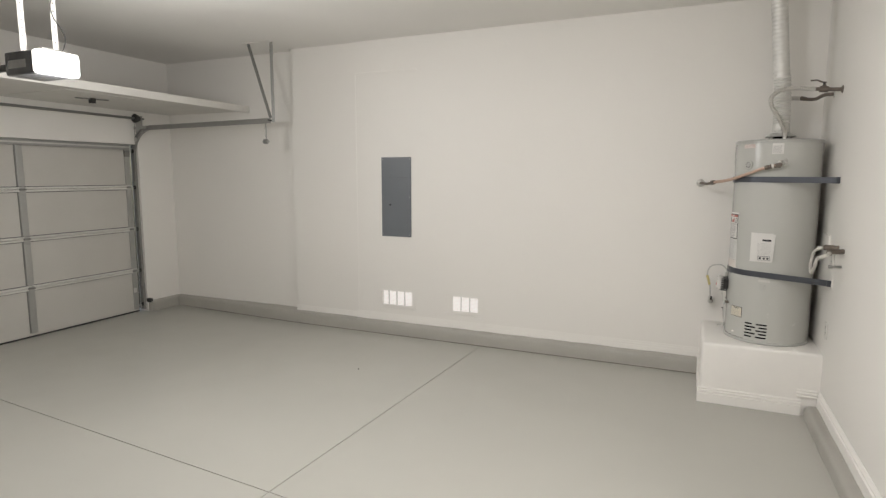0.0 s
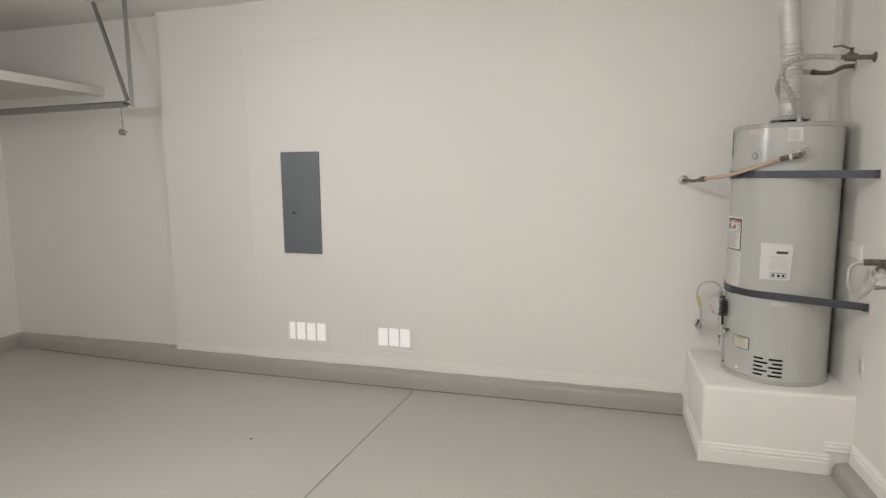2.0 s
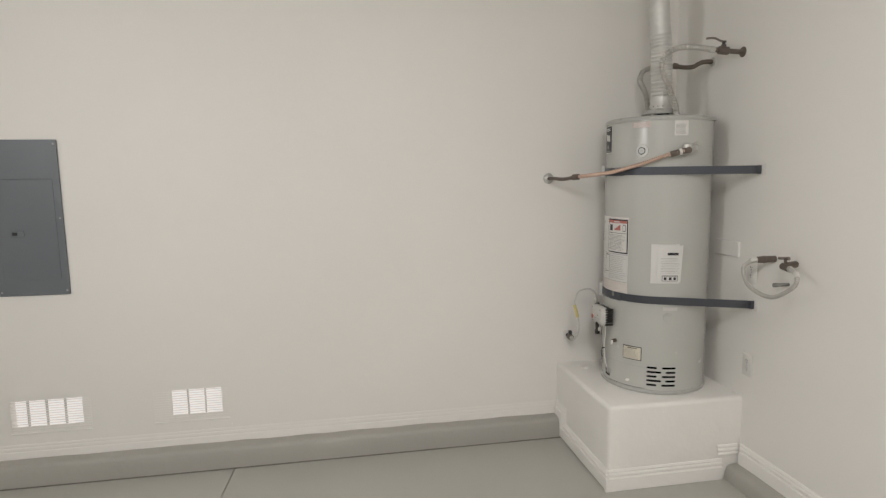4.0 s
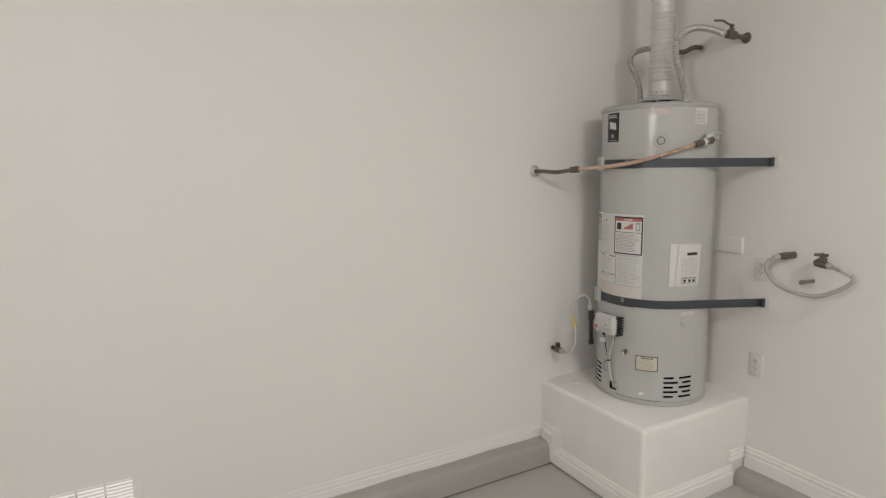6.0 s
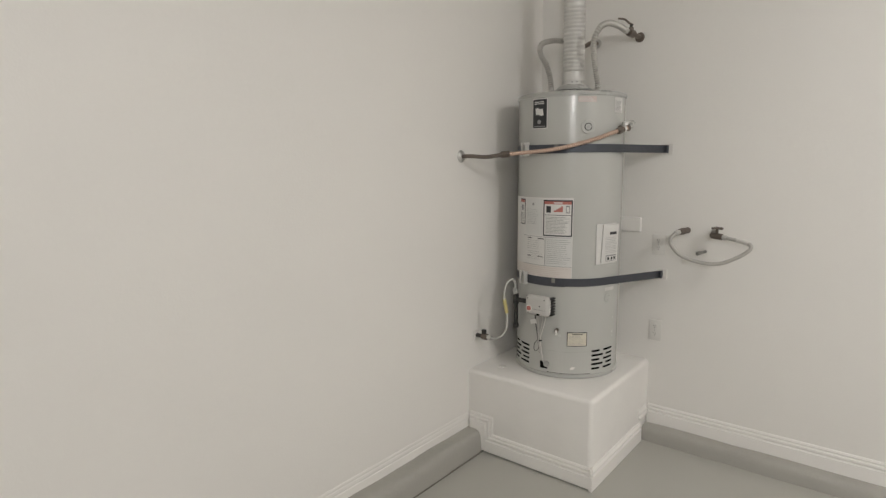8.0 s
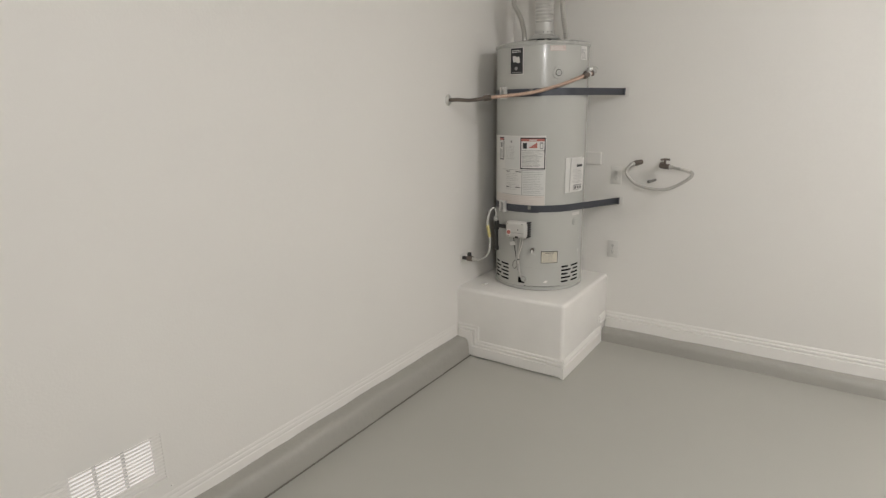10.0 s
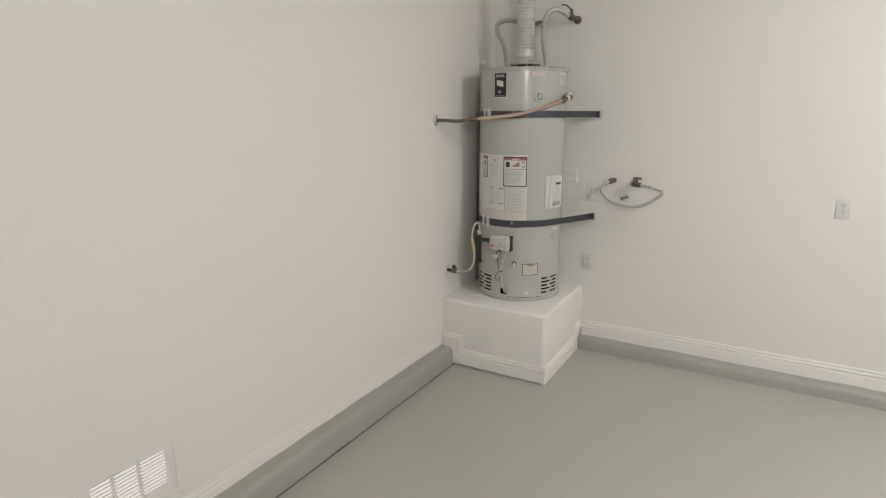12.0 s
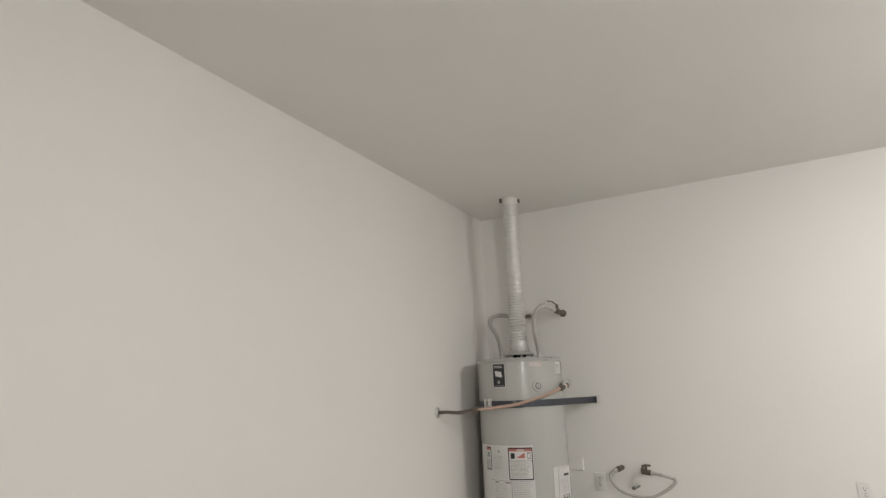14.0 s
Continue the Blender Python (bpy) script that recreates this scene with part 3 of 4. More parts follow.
part("control_lamp", merge(bmesh.new(), lathe([(0, 0), (0.004, 0), (0.004, 0.002), (0, 0.002)], (0.022, 0.006, 0.061), 10), Matrix.Translation(ctl_at) @ tm), BLACK, ctl)
for off, mat, rad in ((0.0, CHROME, 0.0042), (0.012, CHROME, 0.0036), (-0.009, IRON, 0.0022), (0.02, PLASTIC, 0.0026)):
    pts = [on_tank(179 + off * 420, 0.825, TR + 0.035), on_tank(178.5 + off * 330, 0.76, TR + 0.028), on_tank(178 + off * 120, 0.68, TR + 0.018), on_tank(180 + off * 90, 0.60, TR + 0.016), on_tank(183, 0.54, TR + 0.004)]
    part("pilot_tube", tube(pts, rad, 8), mat, ctl, "", True)
part("wire_tie", tube([on_tank(180, 0.668, TR + 0.022), on_tank(180, 0.664, TR + 0.03), on_tank(182, 0.668, TR + 0.02)], 0.003, 6), BLACK, ctl)
part("wire", tube([on_tank(176, 0.66, TR + 0.02), on_tank(173.5, 0.64, TR + 0.022), on_tank(172.5, 0.61, TR + 0.018), on_tank(175, 0.60, TR + 0.018), on_tank(180, 0.63, TR + 0.02)], 0.0016, 6), IRON, ctl)
part("control_tag", local_box((-0.074, -0.094, 0.022), (-0.036, -0.070, 0.024), 0.0008, tm @ Matrix.Rotation(radians(14), 4, "Z"), ctl_at), PAPER, ctl, "small white tag")
# draught hood between the tank and its flue
hood = part("draft_hood", lathe([(0.098, 2.004), (0.100, 2.0), (0.104, 2.004), (0.085, 2.02), (0.06, 2.034), (0.058, 2.03), (0.082, 2.014)], (-0.281, 6.104, 0), 40), TANKRIM, heater, "grey steel draft hood", True)
part("flue_outlet", lathe([(0.045, 1.975), (0.047, 2.006), (0.02, 2.008)], (-0.281, 6.104, 0), 24), SHADOWGAP, hood)
for k in range(4):
    a = radians(30 + 90 * k)
    part("hood_leg", box((-0.281 + 0.088 * math.cos(a) - 0.006, 6.104 + 0.088 * math.sin(a) - 0.006, 1.975), (-0.281 + 0.088 * math.cos(a) + 0.006, 6.104 + 0.088 * math.sin(a) + 0.006, 2.01), 0.002), GALV, hood)

# ---- flue ----
flue = thing("flue_pipe", "silver aluminium flue pipe, corrugated above the heater", "flue pipe")
part("flue_collar", lathe([(0.057, 2.03), (0.0585, 2.031), (0.0585, 2.048), (0.06, 2.05), (0.06, 2.056), (0.0585, 2.058), (0.0585, 2.096), (0.056, 2.098)], (-0.281, 6.104, 0), 40), ALU, flue, "", True)
for a in (200, 225, 250):
    part("collar_hole", rod((-0.281 + 0.058 * math.cos(radians(a)), 6.104 + 0.058 * math.sin(radians(a)), 2.044), (-0.281 + 0.0605 * math.cos(radians(a)), 6.104 + 0.0605 * math.sin(radians(a)), 2.044), 0.0035, 10), DARKGALV, flue)
axis_pts = [(-0.281, 6.104, 2.09), (-0.283, 6.103, 2.2), (-0.291, 6.100, 2.36), (-0.301, 6.096, 2.44)]
part("corrugated_section", tube(axis_pts, 0.0565, 32, ridge=0.0026, pitch=0.0205), ALU, flue, "corrugated aluminium", True)
axis_pts = [(-0.301, 6.096, 2.44), (-0.312, 6.091, 2.53), (-0.334, 6.082, 2.75), (-0.352, 6.075, 2.95), (-0.362, 6.07, H - 0.03)]
part("stretched_section", tube(axis_pts, 0.0545, 32, ridge=0.0013, pitch=0.030), ALU, flue, "", True)
part("ceiling_collar", lathe([(0.056, H - 0.055), (0.0585, H - 0.056), (0.0585, H - 0.002), (0.05, H - 0.001)], (-0.363, 6.07, 0), 32), PLASTIC, flue, "white painted ceiling collar", True)
for sx in (-1, 1):
    d = Vector((0.85 * sx * 0.6, -0.85 * sx * 0.8, 0)).normalized()
    p = Vector((-0.363, 6.07, H - 0.02)) + d * 0.064
    part("collar_ear", box(p - Vector((0.010, 0.010, 0.010)), p + Vector((0.010, 0.010, 0.019)), 0.003), BRONZE, flue)

# ---- seismic straps ----
W0 = Vector((0.03, 5.683))


def strap(name, zt, zw, label):
    """A steel band from the east wall round the tank's front to the north wall."""
    ob = thing(name, label, "strap", "seismic straps")
    pts = [(W0.x, W0.y, zw), (W0.x - 0.004, W0.y + 0.006, zw)]
    for a in range(249, 84, -3):
        p = on_tank(a, zt, TR + 0.004)
        pts.append((p.x, p.y, zt))
    pts.append((-0.10, Y_WALL - 0.004, zt))
    bm = bmesh.new()
    last = None
    for i, p in enumerate(pts):
        p = Vector(p)
        d = (Vector(pts[min(i + 1, len(pts) - 1)]) - Vector(pts[max(i - 1, 0)])).normalized()
        n = Vector((-d.y, d.x, 0)).normalized() * 0.0012
        hw = 0.021
        ring = [bm.verts.new(p + n * s + Vector((0, 0, hz))) for s, hz in ((-1, -hw), (1, -hw), (1, hw), (-1, hw))]
        if last:
            for j in range(4):
                bm.faces.new((last[j], last[(j + 1) % 4], ring[(j + 1) % 4], ring[j]))
        last = ring
    part("band", bm, STRAPM, ob, "dark galvanised steel band")
    part("wall_plate", box((X_RIGHT - 0.004, W0.y - 0.028, zw - 0.03), (X_RIGHT + 0.001, W0.y + 0.02, zw + 0.03), 0.0015), PLASTIC, ob, "white painted wall plate")
    part("end_fold", box((0.012, W0.y - 0.006, zw - 0.022), (0.037, W0.y + 0.001, zw + 0.022), 0.002), STRAPM, ob)
    for a0 in (148.5, 156):
        part("buckle", patch(a0, a0 + 3.2, zt - 0.036, zt + 0.036, 0.004, 0.018), BRIGHT, ob, "bright steel buckle")
    part("buckle_gap", patch(151.8, 155.9, zt - 0.02, zt + 0.02, 0.0045, 0.003), SHADOWGAP, ob)
    for dz in (-0.027, 0.027):
        part("buckle_bolt", rod(on_tank(147, zt + dz, TR + 0.013), on_tank(161, zt + dz, TR + 0.013), 0.0052, 8), BRIGHT, ob)
    lap = part("band_overlap", patch(160, 204, zt - 0.0245, zt + 0.0205, 0.0056, 0.0018), STRAPM, ob, "free end of the band lapped over it")
    part("band_clip", patch(190.5, 194, zt - 0.004, zt + 0.0215, 0.0076, 0.003), DARKGALV, lap)
    return ob


strap("seismic_strap", 1.687, 1.685, "dark steel earthquake strap round the heater's upper part")
strap("seismic_strap", 0.992, 0.982, "dark steel earthquake strap round the heater's lower part")

# ---- relief valve and discharge pipe ----
relief = thing("relief_pipe", "copper relief pipe from the heater to the wall", "pipe")
V0 = on_tank(265.5, 1.787)
V1 = Vector((-0.325, 5.775, 1.789))
part("relief_valve", rod(V0, on_tank(265.5, 1.79, TR + 0.058), 0.017, 16), BRONZE, relief, "brass relief valve", True)
part("valve_body", rod(on_tank(265.5, 1.775, TR + 0.035), on_tank(265.5, 1.822, TR + 0.035), 0.019, 16), CHROME, relief, "", True)
part("valve_cap", rod(on_tank(271, 1.80, TR + 0.04), on_tank(272.5, 1.804, TR + 0.060), 0.013, 14), CHROME, relief, "", True)
part("valve_lever", tube([on_tank(271, 1.822, TR + 0.03), on_tank(273, 1.828, TR + 0.055), on_tank(274, 1.814, TR + 0.066)], 0.0035, 8), CHROME, relief, "", True)
ESC = Vector((-0.803, Y_WALL, 1.653))
pipe = [V1 + Vector((-0.012, -0.002, -0.002)), Vector((-0.405, 5.805, 1.768)), Vector((-0.50, 5.885, 1.727)), Vector((-0.60, 6.02, 1.686)), Vector((-0.668, 6.16, 1.669)), Vector((-0.705, 6.24, 1.662))]
part("valve_nut", hexnut(V1 + Vector((-0.075, 0.02, -0.02)), V1 + Vector((-0.045, 0.012, -0.011)), 0.0175), BRONZE, relief)
part("valve_collar", rod(V1 + Vector((-0.044, 0.012, -0.011)), V1 + Vector((0.004, 0.002, -0.001)), 0.015, 14), BRONZE, relief)
part("white_ring", rod(V1 + Vector((-0.034, 0.008, -0.008)), V1 + Vector((-0.020, 0.005, -0.005)), 0.0168, 14), PLASTIC, relief)
part("corrugated_hose", tube(pipe, 0.0100, 14, ridge=0.0016, pitch=0.0115), COPPER, relief, "corrugated copper hose", True)
part("hose_nut", hexnut(Vector((-0.705, 6.24, 1.662)), Vector((-0.724, 6.282, 1.658)), 0.019), BRONZE, relief)
part("wall_pipe", tube([(-0.72, 6.275, 1.658), (-0.76, 6.35, 1.648), (-0.79, 6.42, 1.653), (-0.803, 6.475, 1.652)], 0.0105, 14), BRONZE, relief, "tarnished copper pipe", True)
part("escutcheon", lathe([(0.012, 0.012), (0.018, 0.011), (0.031, 0.004), (0.033, 0.0), (0.012, 0.0)], ESC, 28, None, axis((0, -1, 0))), CHROME, relief, "chrome wall rosette", True)

# ---- water connectors ----
def connector(label, pts, stub, wall, valve, bends=()):
    ob = thing("water_connector", label, "hose", "heater water connectors")
    p0 = Vector(pts[0])
    part("nipple", rod(p0 - Vector((0, 0, 0.035)), p0 + Vector((0, 0, 0.02)), 0.0125, 16), CHROME, ob, "", True)
    part("nipple_nut", hexnut(p0 + Vector((0, 0, 0.01)), p0 + Vector((0, 0, 0.03)), 0.0155), CHROME, ob)
    part("flexible_hose", tube(pts, 0.0142, 14, ridge=0.0024, pitch=0.0125), BRAID, ob, "corrugated stainless hose", True)
    end = Vector(pts[-1])
    d = (Vector(bends[0] if bends else stub) - end).normalized()
    part("hose_nut", hexnut(end - d * 0.006, end + d * 0.024, 0.018), BRONZE if not valve else CHROME, ob)
    part("stub_pipe", tube([end + d * 0.02, *[Vector(q) for q in bends], Vector(stub), Vector(wall)], 0.0125, 14), BRONZE, ob, "tarnished copper pipe", True)
    part("wall_rosette", lathe([(0.012, 0.006), (0.024, 0.005), (0.027, 0), (0.012, 0)], Vector((X_RIGHT, wall[1], wall[2])), 20, None, axis((-1, 0, 0))), BRONZE if valve else CHROME, ob, "", True)
    if valve:
        a, b = end + d * 0.045, end + d * 0.10
        body = part("ball_valve", rod(a, b, 0.021, 16), BRONZE, ob, "brass ball valve", True)
        mid = (a + b) / 2
        part("valve_stem", rod(mid, mid + Vector((0, 0, 0.046)), 0.008, 12), IRON, body)
        part("stem_nut", hexnut(mid + Vector((0, 0, 0.018)), mid + Vector((0, 0, 0.03)), 0.014), BRONZE, body)
        part("valve_lever", tube([mid + Vector((0.012, -0.004, 0.044)), mid + Vector((-0.015, 0.006, 0.05)), mid + Vector((-0.04, 0.02, 0.066)), mid + Vector((-0.075, 0.042, 0.068))], 0.0055, 8), BRONZE, body, "valve lever", True)
    return ob


connector("curved stainless water hose with a brass shut-off valve", [(-0.27, 5.965, 2.0), (-0.278, 5.966, 2.04), (-0.315, 5.968, 2.13), (-0.372, 5.95, 2.225), (-0.368, 5.925, 2.29), (-0.30, 5.905, 2.325), (-0.21, 5.89, 2.325), (-0.14, 5.882, 2.315)], (-0.03, 5.872, 2.306), (X_RIGHT, 5.866, 2.302), True)
connector("curved stainless water hose joined to a copper stub", [(-0.285, 6.235, 2.0), (-0.285, 6.242, 2.07), (-0.292, 6.262, 2.15), (-0.305, 6.298, 2.22), (-0.285, 6.30, 2.275), (-0.22, 6.255, 2.298), (-0.15, 6.20, 2.290)], (-0.012, 6.122, 2.300), (X_RIGHT, 6.118, 2.301), False, ((-0.105, 6.170, 2.277), (-0.065, 6.146, 2.276), (-0.040, 6.132, 2.290)))

# ---- gas supply ----
gas = thing("gas_connector", "flexible gas line from a wall valve to the heater", "gas line")
GW = Vector((-0.668, Y_WALL, 0.647))
part("wall_box", merge(bmesh.new(), box((-0.028, -0.028, 0), (0.028, 0.028, 0.006), 0.003), Matrix.Translation(GW) @ axis((0, -1, 0))), PLASTIC, gas, "white painted wall plate")
part("gas_stub", rod(GW, GW + Vector((-0.004, -0.06, 0.002)), 0.012, 14), IRON, gas, "", True)
gv = part("gas_cock", rod(GW + Vector((-0.004, -0.045, 0.002)), GW + Vector((-0.006, -0.085, 0.003)), 0.018, 14), BRONZE, gas, "gas shut-off cock", True)
part("cock_handle", box(GW + Vector((-0.012, -0.07, 0.016)), GW + Vector((0.006, -0.045, 0.042)), 0.004), IRON, gv, "", True)
part("gas_nut", hexnut(GW + Vector((-0.006, -0.085, 0.003)), GW + Vector((-0.012, -0.115, 0.004)), 0.014), CHROME, gas)
gl = [GW + Vector((-0.012, -0.112, 0.004)), Vector((-0.69, 6.32, 0.662)), Vector((-0.688, 6.275, 0.70)), Vector((-0.685, 6.262, 0.745)), Vector((-0.692, 6.258, 0.82)), Vector((-0.715, 6.262, 0.90)), Vector((-0.69, 6.262, 0.972)), Vector((-0.62, 6.268, 0.988)), Vector((-0.573, 6.28, 0.955)), Vector((-0.566, 6.285, 0.915))]
part("flexible_line", tube(gl, 0.0055, 12, ridge=0.0007, pitch=0.008), GREYPLASTIC, gas, "grey coated flexible line", True)
part("yellow_tag", tube([(-0.693, 6.258, 0.818), (-0.704, 6.26, 0.86), (-0.714, 6.262, 0.895)], 0.0098, 12), YELLOW, gas, "yellow tag round the line", True)
part("line_nut", hexnut((-0.566, 6.285, 0.925), (-0.565, 6.286, 0.895), 0.014), CHROME, gas)
drip = part("drip_leg", rod((-0.556, 6.285, 0.885), (-0.552, 6.285, 0.715), 0.0105, 14), IRON, gas, "black iron drip leg", True)
part("tee", rod((-0.556, 6.285, 0.895), (-0.555, 6.285, 0.835), 0.015, 14), IRON, drip, "", True)
part("tee_branch", rod((-0.556, 6.285, 0.862), (-0.56, 6.20, 0.862), 0.0125, 14), IRON, drip, "", True)
part("drip_cap", rod((-0.552, 6.285, 0.725), (-0.552, 6.285, 0.70), 0.0145, 14), IRON, drip, "", True)
tagged(part("paper_scrap", box((-0.62, 6.33, PZ), (-0.585, 6.36, PZ + 0.012), 0.004), PLASTIC), "crumpled scrap on the plinth behind the heater", "scrap")

# ---- softener loop on the east wall ----
loop = thing("braided_hose_loop", "braided hose linking a brass wall stub and valve", "hose")
S1 = Vector((X_RIGHT, 5.552, 1.243))
part("stub_fitting", rod(S1, S1 + Vector((-0.085, 0.022, -0.004)), 0.0165, 16), BRONZE, loop, "tarnished brass stub", True)
part("stub_ring", rod(S1 + Vector((-0.05, 0.013, -0.002)), S1 + Vector((-0.06, 0.0155, -0.003)), 0.0185, 16), BRONZE, loop)
part("stub_nut", hexnut(S1 + Vector((-0.085, 0.022, -0.004)), S1 + Vector((-0.115, 0.034, -0.01)), 0.0145), CHROME, loop)
part("braided_hose", tube([S1 + Vector((-0.11, 0.033, -0.009)), (-0.092, 5.604, 1.205), (-0.10, 5.596, 1.17), (-0.116, 5.54, 1.122), (-0.128, 5.445, 1.098), (-0.137, 5.35, 1.10), (-0.143, 5.268, 1.138), (-0.146, 5.213, 1.18), (-0.142, 5.207, 1.205), (-0.12, 5.235, 1.214)], 0.0095, 12, ridge=0.0006, pitch=0.006), BRAID, loop, "braided steel hose", True)
part("hose_tag", tube([(-0.135, 5.216, 1.211), (-0.11, 5.245, 1.216), (-0.085, 5.28, 1.219)], 0.0115, 12), PLASTIC, loop, "white plastic sleeve", True)
part("end_pipe", rod((-0.09, 5.275, 1.219), (-0.055, 5.345, 1.226), 0.0095, 12), CHROME, loop, "", True)
part("end_nut", hexnut((-0.06, 5.335, 1.225), (-0.05, 5.362, 1.228), 0.0145), CHROME, loop)
vb = part("valve_body", rod((-0.052, 5.355, 1.227), (-0.042, 5.41, 1.232), 0.0165, 14), BRONZE, loop, "tarnished brass valve", True)
part("valve_stub", rod((X_RIGHT, 5.42, 1.236), (-0.046, 5.405, 1.232), 0.016, 14), BRONZE, vb, "", True)
part("valve_stem", rod((-0.048, 5.385, 1.24), (-0.05, 5.385, 1.272), 0.007, 10), BRONZE, vb)
bm = lathe([(0, 0), (0.016, 0), (0.016, 0.006), (0, 0.007)], (-0.05, 5.385, 1.268), 8)
for k in range(3):
    a = radians(20 + 120 * k)
    rod((-0.05, 5.385, 1.272), (-0.05 + 0.03 * math.cos(a), 5.385 + 0.03 * math.sin(a), 1.272), 0.0065, 8, bm)
part("valve_handle", bm, BRONZE, vb, "three-armed handle")
nub = thing("pipe_stub", "short capped grey pipe stub on the wall", "pipe stub")
part("stub", rod((X_RIGHT, 5.455, 1.132), (X_RIGHT - 0.06, 5.48, 1.126), 0.008, 12), DARKGALV, nub, "", True)
part("stub_cap", rod((X_RIGHT - 0.045, 5.474, 1.1275), (X_RIGHT - 0.066, 5.4825, 1.1255), 0.0105, 12), DARKGALV, nub, "", True)
wb = tagged(part("wall_box", box((X_RIGHT - 0.013, 5.812, 1.214), (X_RIGHT + 0.012, 6.02, 1.300), 0.007, seg=4), WALL), "white painted box on the wall beside the heater", "wall box")


def outlet(label, y, z):
    """A duplex socket with its cover plate, on the east wall."""
    ob = thing("power_outlet", label, "outlet", "wall outlets")
    m = Matrix(((0, 0, -1, X_RIGHT), (-1, 0, 0, y), (0, 1, 0, z), (0, 0, 0, 1)))
    part("cover_plate", merge(bmesh.new(), box((-0.036, -0.06, 0), (0.036, 0.06, 0.006), 0.003), m), OUTLETM, ob, "off-white plastic cover plate", True)
    for dz in (-0.021, 0.021):
        s = part("socket", merge(bmesh.new(), lathe([(0, 0.005), (0.0165, 0.005), (0.0165, 0.0075), (0, 0.008)], (0, dz, 0), 24), m), OUTLETM, ob, "", True)
        for dx, h in ((-0.006, 0.008), (0.006, 0.0065)):
            part("socket_slot", merge(bmesh.new(), box((dx - 0.0012, dz + 0.002, 0.0072), (dx + 0.0012, dz + 0.002 + h, 0.0086)), m), SHADOWGAP, s)
        part("ground_hole", merge(bmesh.new(), lathe([(0, 0.0072), (0.0026, 0.0072), (0.0026, 0.0086), (0, 0.0086)], (0, dz - 0.006, 0), 10), m), SHADOWGAP, s)
    part("plate_screw", merge(bmesh.new(), lathe([(0, 0.005), (0.003, 0.006), (0.0028, 0.0072), (0, 0.0075)], (0, 0, 0), 10), m), GALV, ob)
    return ob


outlet("white duplex power outlet low on the wall above the plinth", 5.706, 0.647)
outlet("white duplex power outlet beside the brass hose stub", 5.708, 1.15)
outlet("white duplex power outlet alone on the long wall", 4.238, 1.147)

# ---- breaker panel ----
panel = thing("breaker_panel", "slate grey electrical breaker panel flush in the wall", "breaker panel")
QX0, QX1, QZ0, QZ1 = -3.918, -3.568, 1.062, 1.902
part("cover", box((QX0, Y_WALL - 0.012, QZ0), (QX1, Y_WALL + 0.001, QZ1), 0.003), PANELM, panel, "slate grey enamelled cover")
part("cover_door", box((QX0 + 0.035, Y_WALL - 0.0135, QZ0 + 0.09), (QX1 - 0.035, Y_WALL - 0.011, QZ1 - 0.21), 0.002), PANELM, panel, "hinged grey door")
part("door_seam", box((QX0 + 0.032, Y_WALL - 0.0128, QZ1 - 0.2095), (QX1 - 0.032, Y_WALL - 0.0118, QZ1 - 0.2082)), PANELDARK, panel)
latch = part("latch", box((QX0 + 0.09, Y_WALL - 0.019, QZ0 + 0.325), (QX0 + 0.155, Y_WALL - 0.015, QZ0 + 0.355), 0.002), PANELM, panel, "recessed latch")
part("latch_slot", box((QX0 + 0.097, Y_WALL - 0.021, QZ0 + 0.331), (QX0 + 0.122, Y_WALL - 0.0185, QZ0 + 0.349), 0.002), BLACK, latch)
for x in (QX0 + 0.014, QX1 - 0.014):
    for z in (QZ0 + 0.022, (QZ0 + QZ1) / 2, QZ1 - 0.022):
        part("screw", lathe([(0, 0), (0.0055, 0), (0.0045, 0.003), (0, 0.0035)], (x, Y_WALL - 0.012, z), 12, None, axis((0, -1, 0))), GALV, panel)

# ---- wall vents ----
def vent(x0, label, lit0, lit1):
    """A louvred grille flush in the wall; daylight enters through a smaller duct behind it, from lit0 to lit1."""
    ob = thing("wall_vent", label, "vent", "wall vents")
    x1 = x0 + VENT_W
    y = Y_WALL - 0.001
    bm = bmesh.new()
    for lo, hi in (((x0 - 0.005, VENT_Z1), (x1 + 0.005, VENT_Z1 + 0.005)), ((x0 - 0.005, VENT_Z0), (x0, VENT_Z1)), ((x1, VENT_Z0), (x1 + 0.005, VENT_Z1))):
        box((lo[0], y, lo[1]), (hi[0], Y_WALL + 0.004, hi[1]), 0, bm)
    part("frame", bm, WALL, ob, "wall-coloured painted frame")
    part("bottom_lip", box((x0 - 0.005, y - 0.004, VENT_Z0 - 0.009), (x1 + 0.005, Y_WALL + 0.004, VENT_Z0 - 0.0005), 0.002), WALL, ob, "projecting bottom lip")
    duct = part("duct_mouth", holed(x0, x1, VENT_Z0, VENT_Z1, [(lit0, lit1, VENT_Z0 + 0.032, VENT_Z1 - 0.001)], 0.009, Matrix.Translation((0, Y_WALL + 0.0018, 0)) @ UP_Y), WALL, ob, "painted sheet round the daylit duct")
    for k in (1, 2, 3):
        x = lit1 - 0.0965 * k
        if x > lit0 + 0.02:
            part("mullion", box((x - 0.0028, Y_WALL + 0.0115, VENT_Z0 + 0.03), (x + 0.0028, Y_WALL + 0.03, VENT_Z1)), GREYPLASTIC, duct)
    n = 13
    rise = (VENT_Z1 - VENT_Z0) / n
    for k in range(n):
        z = VENT_Z0 + (k + 0.5) * rise
        m = Matrix(((0, 0, 1, x0), (1, 0, 0, y), (0, 1, 0, z), (0, 0, 0, 1)))
        part("louvre", prism([(0, -0.0026), (0.010, -0.0022), (0.010, -0.0004), (0, 0.0022)], VENT_W, m), TRIM, ob)
    return ob


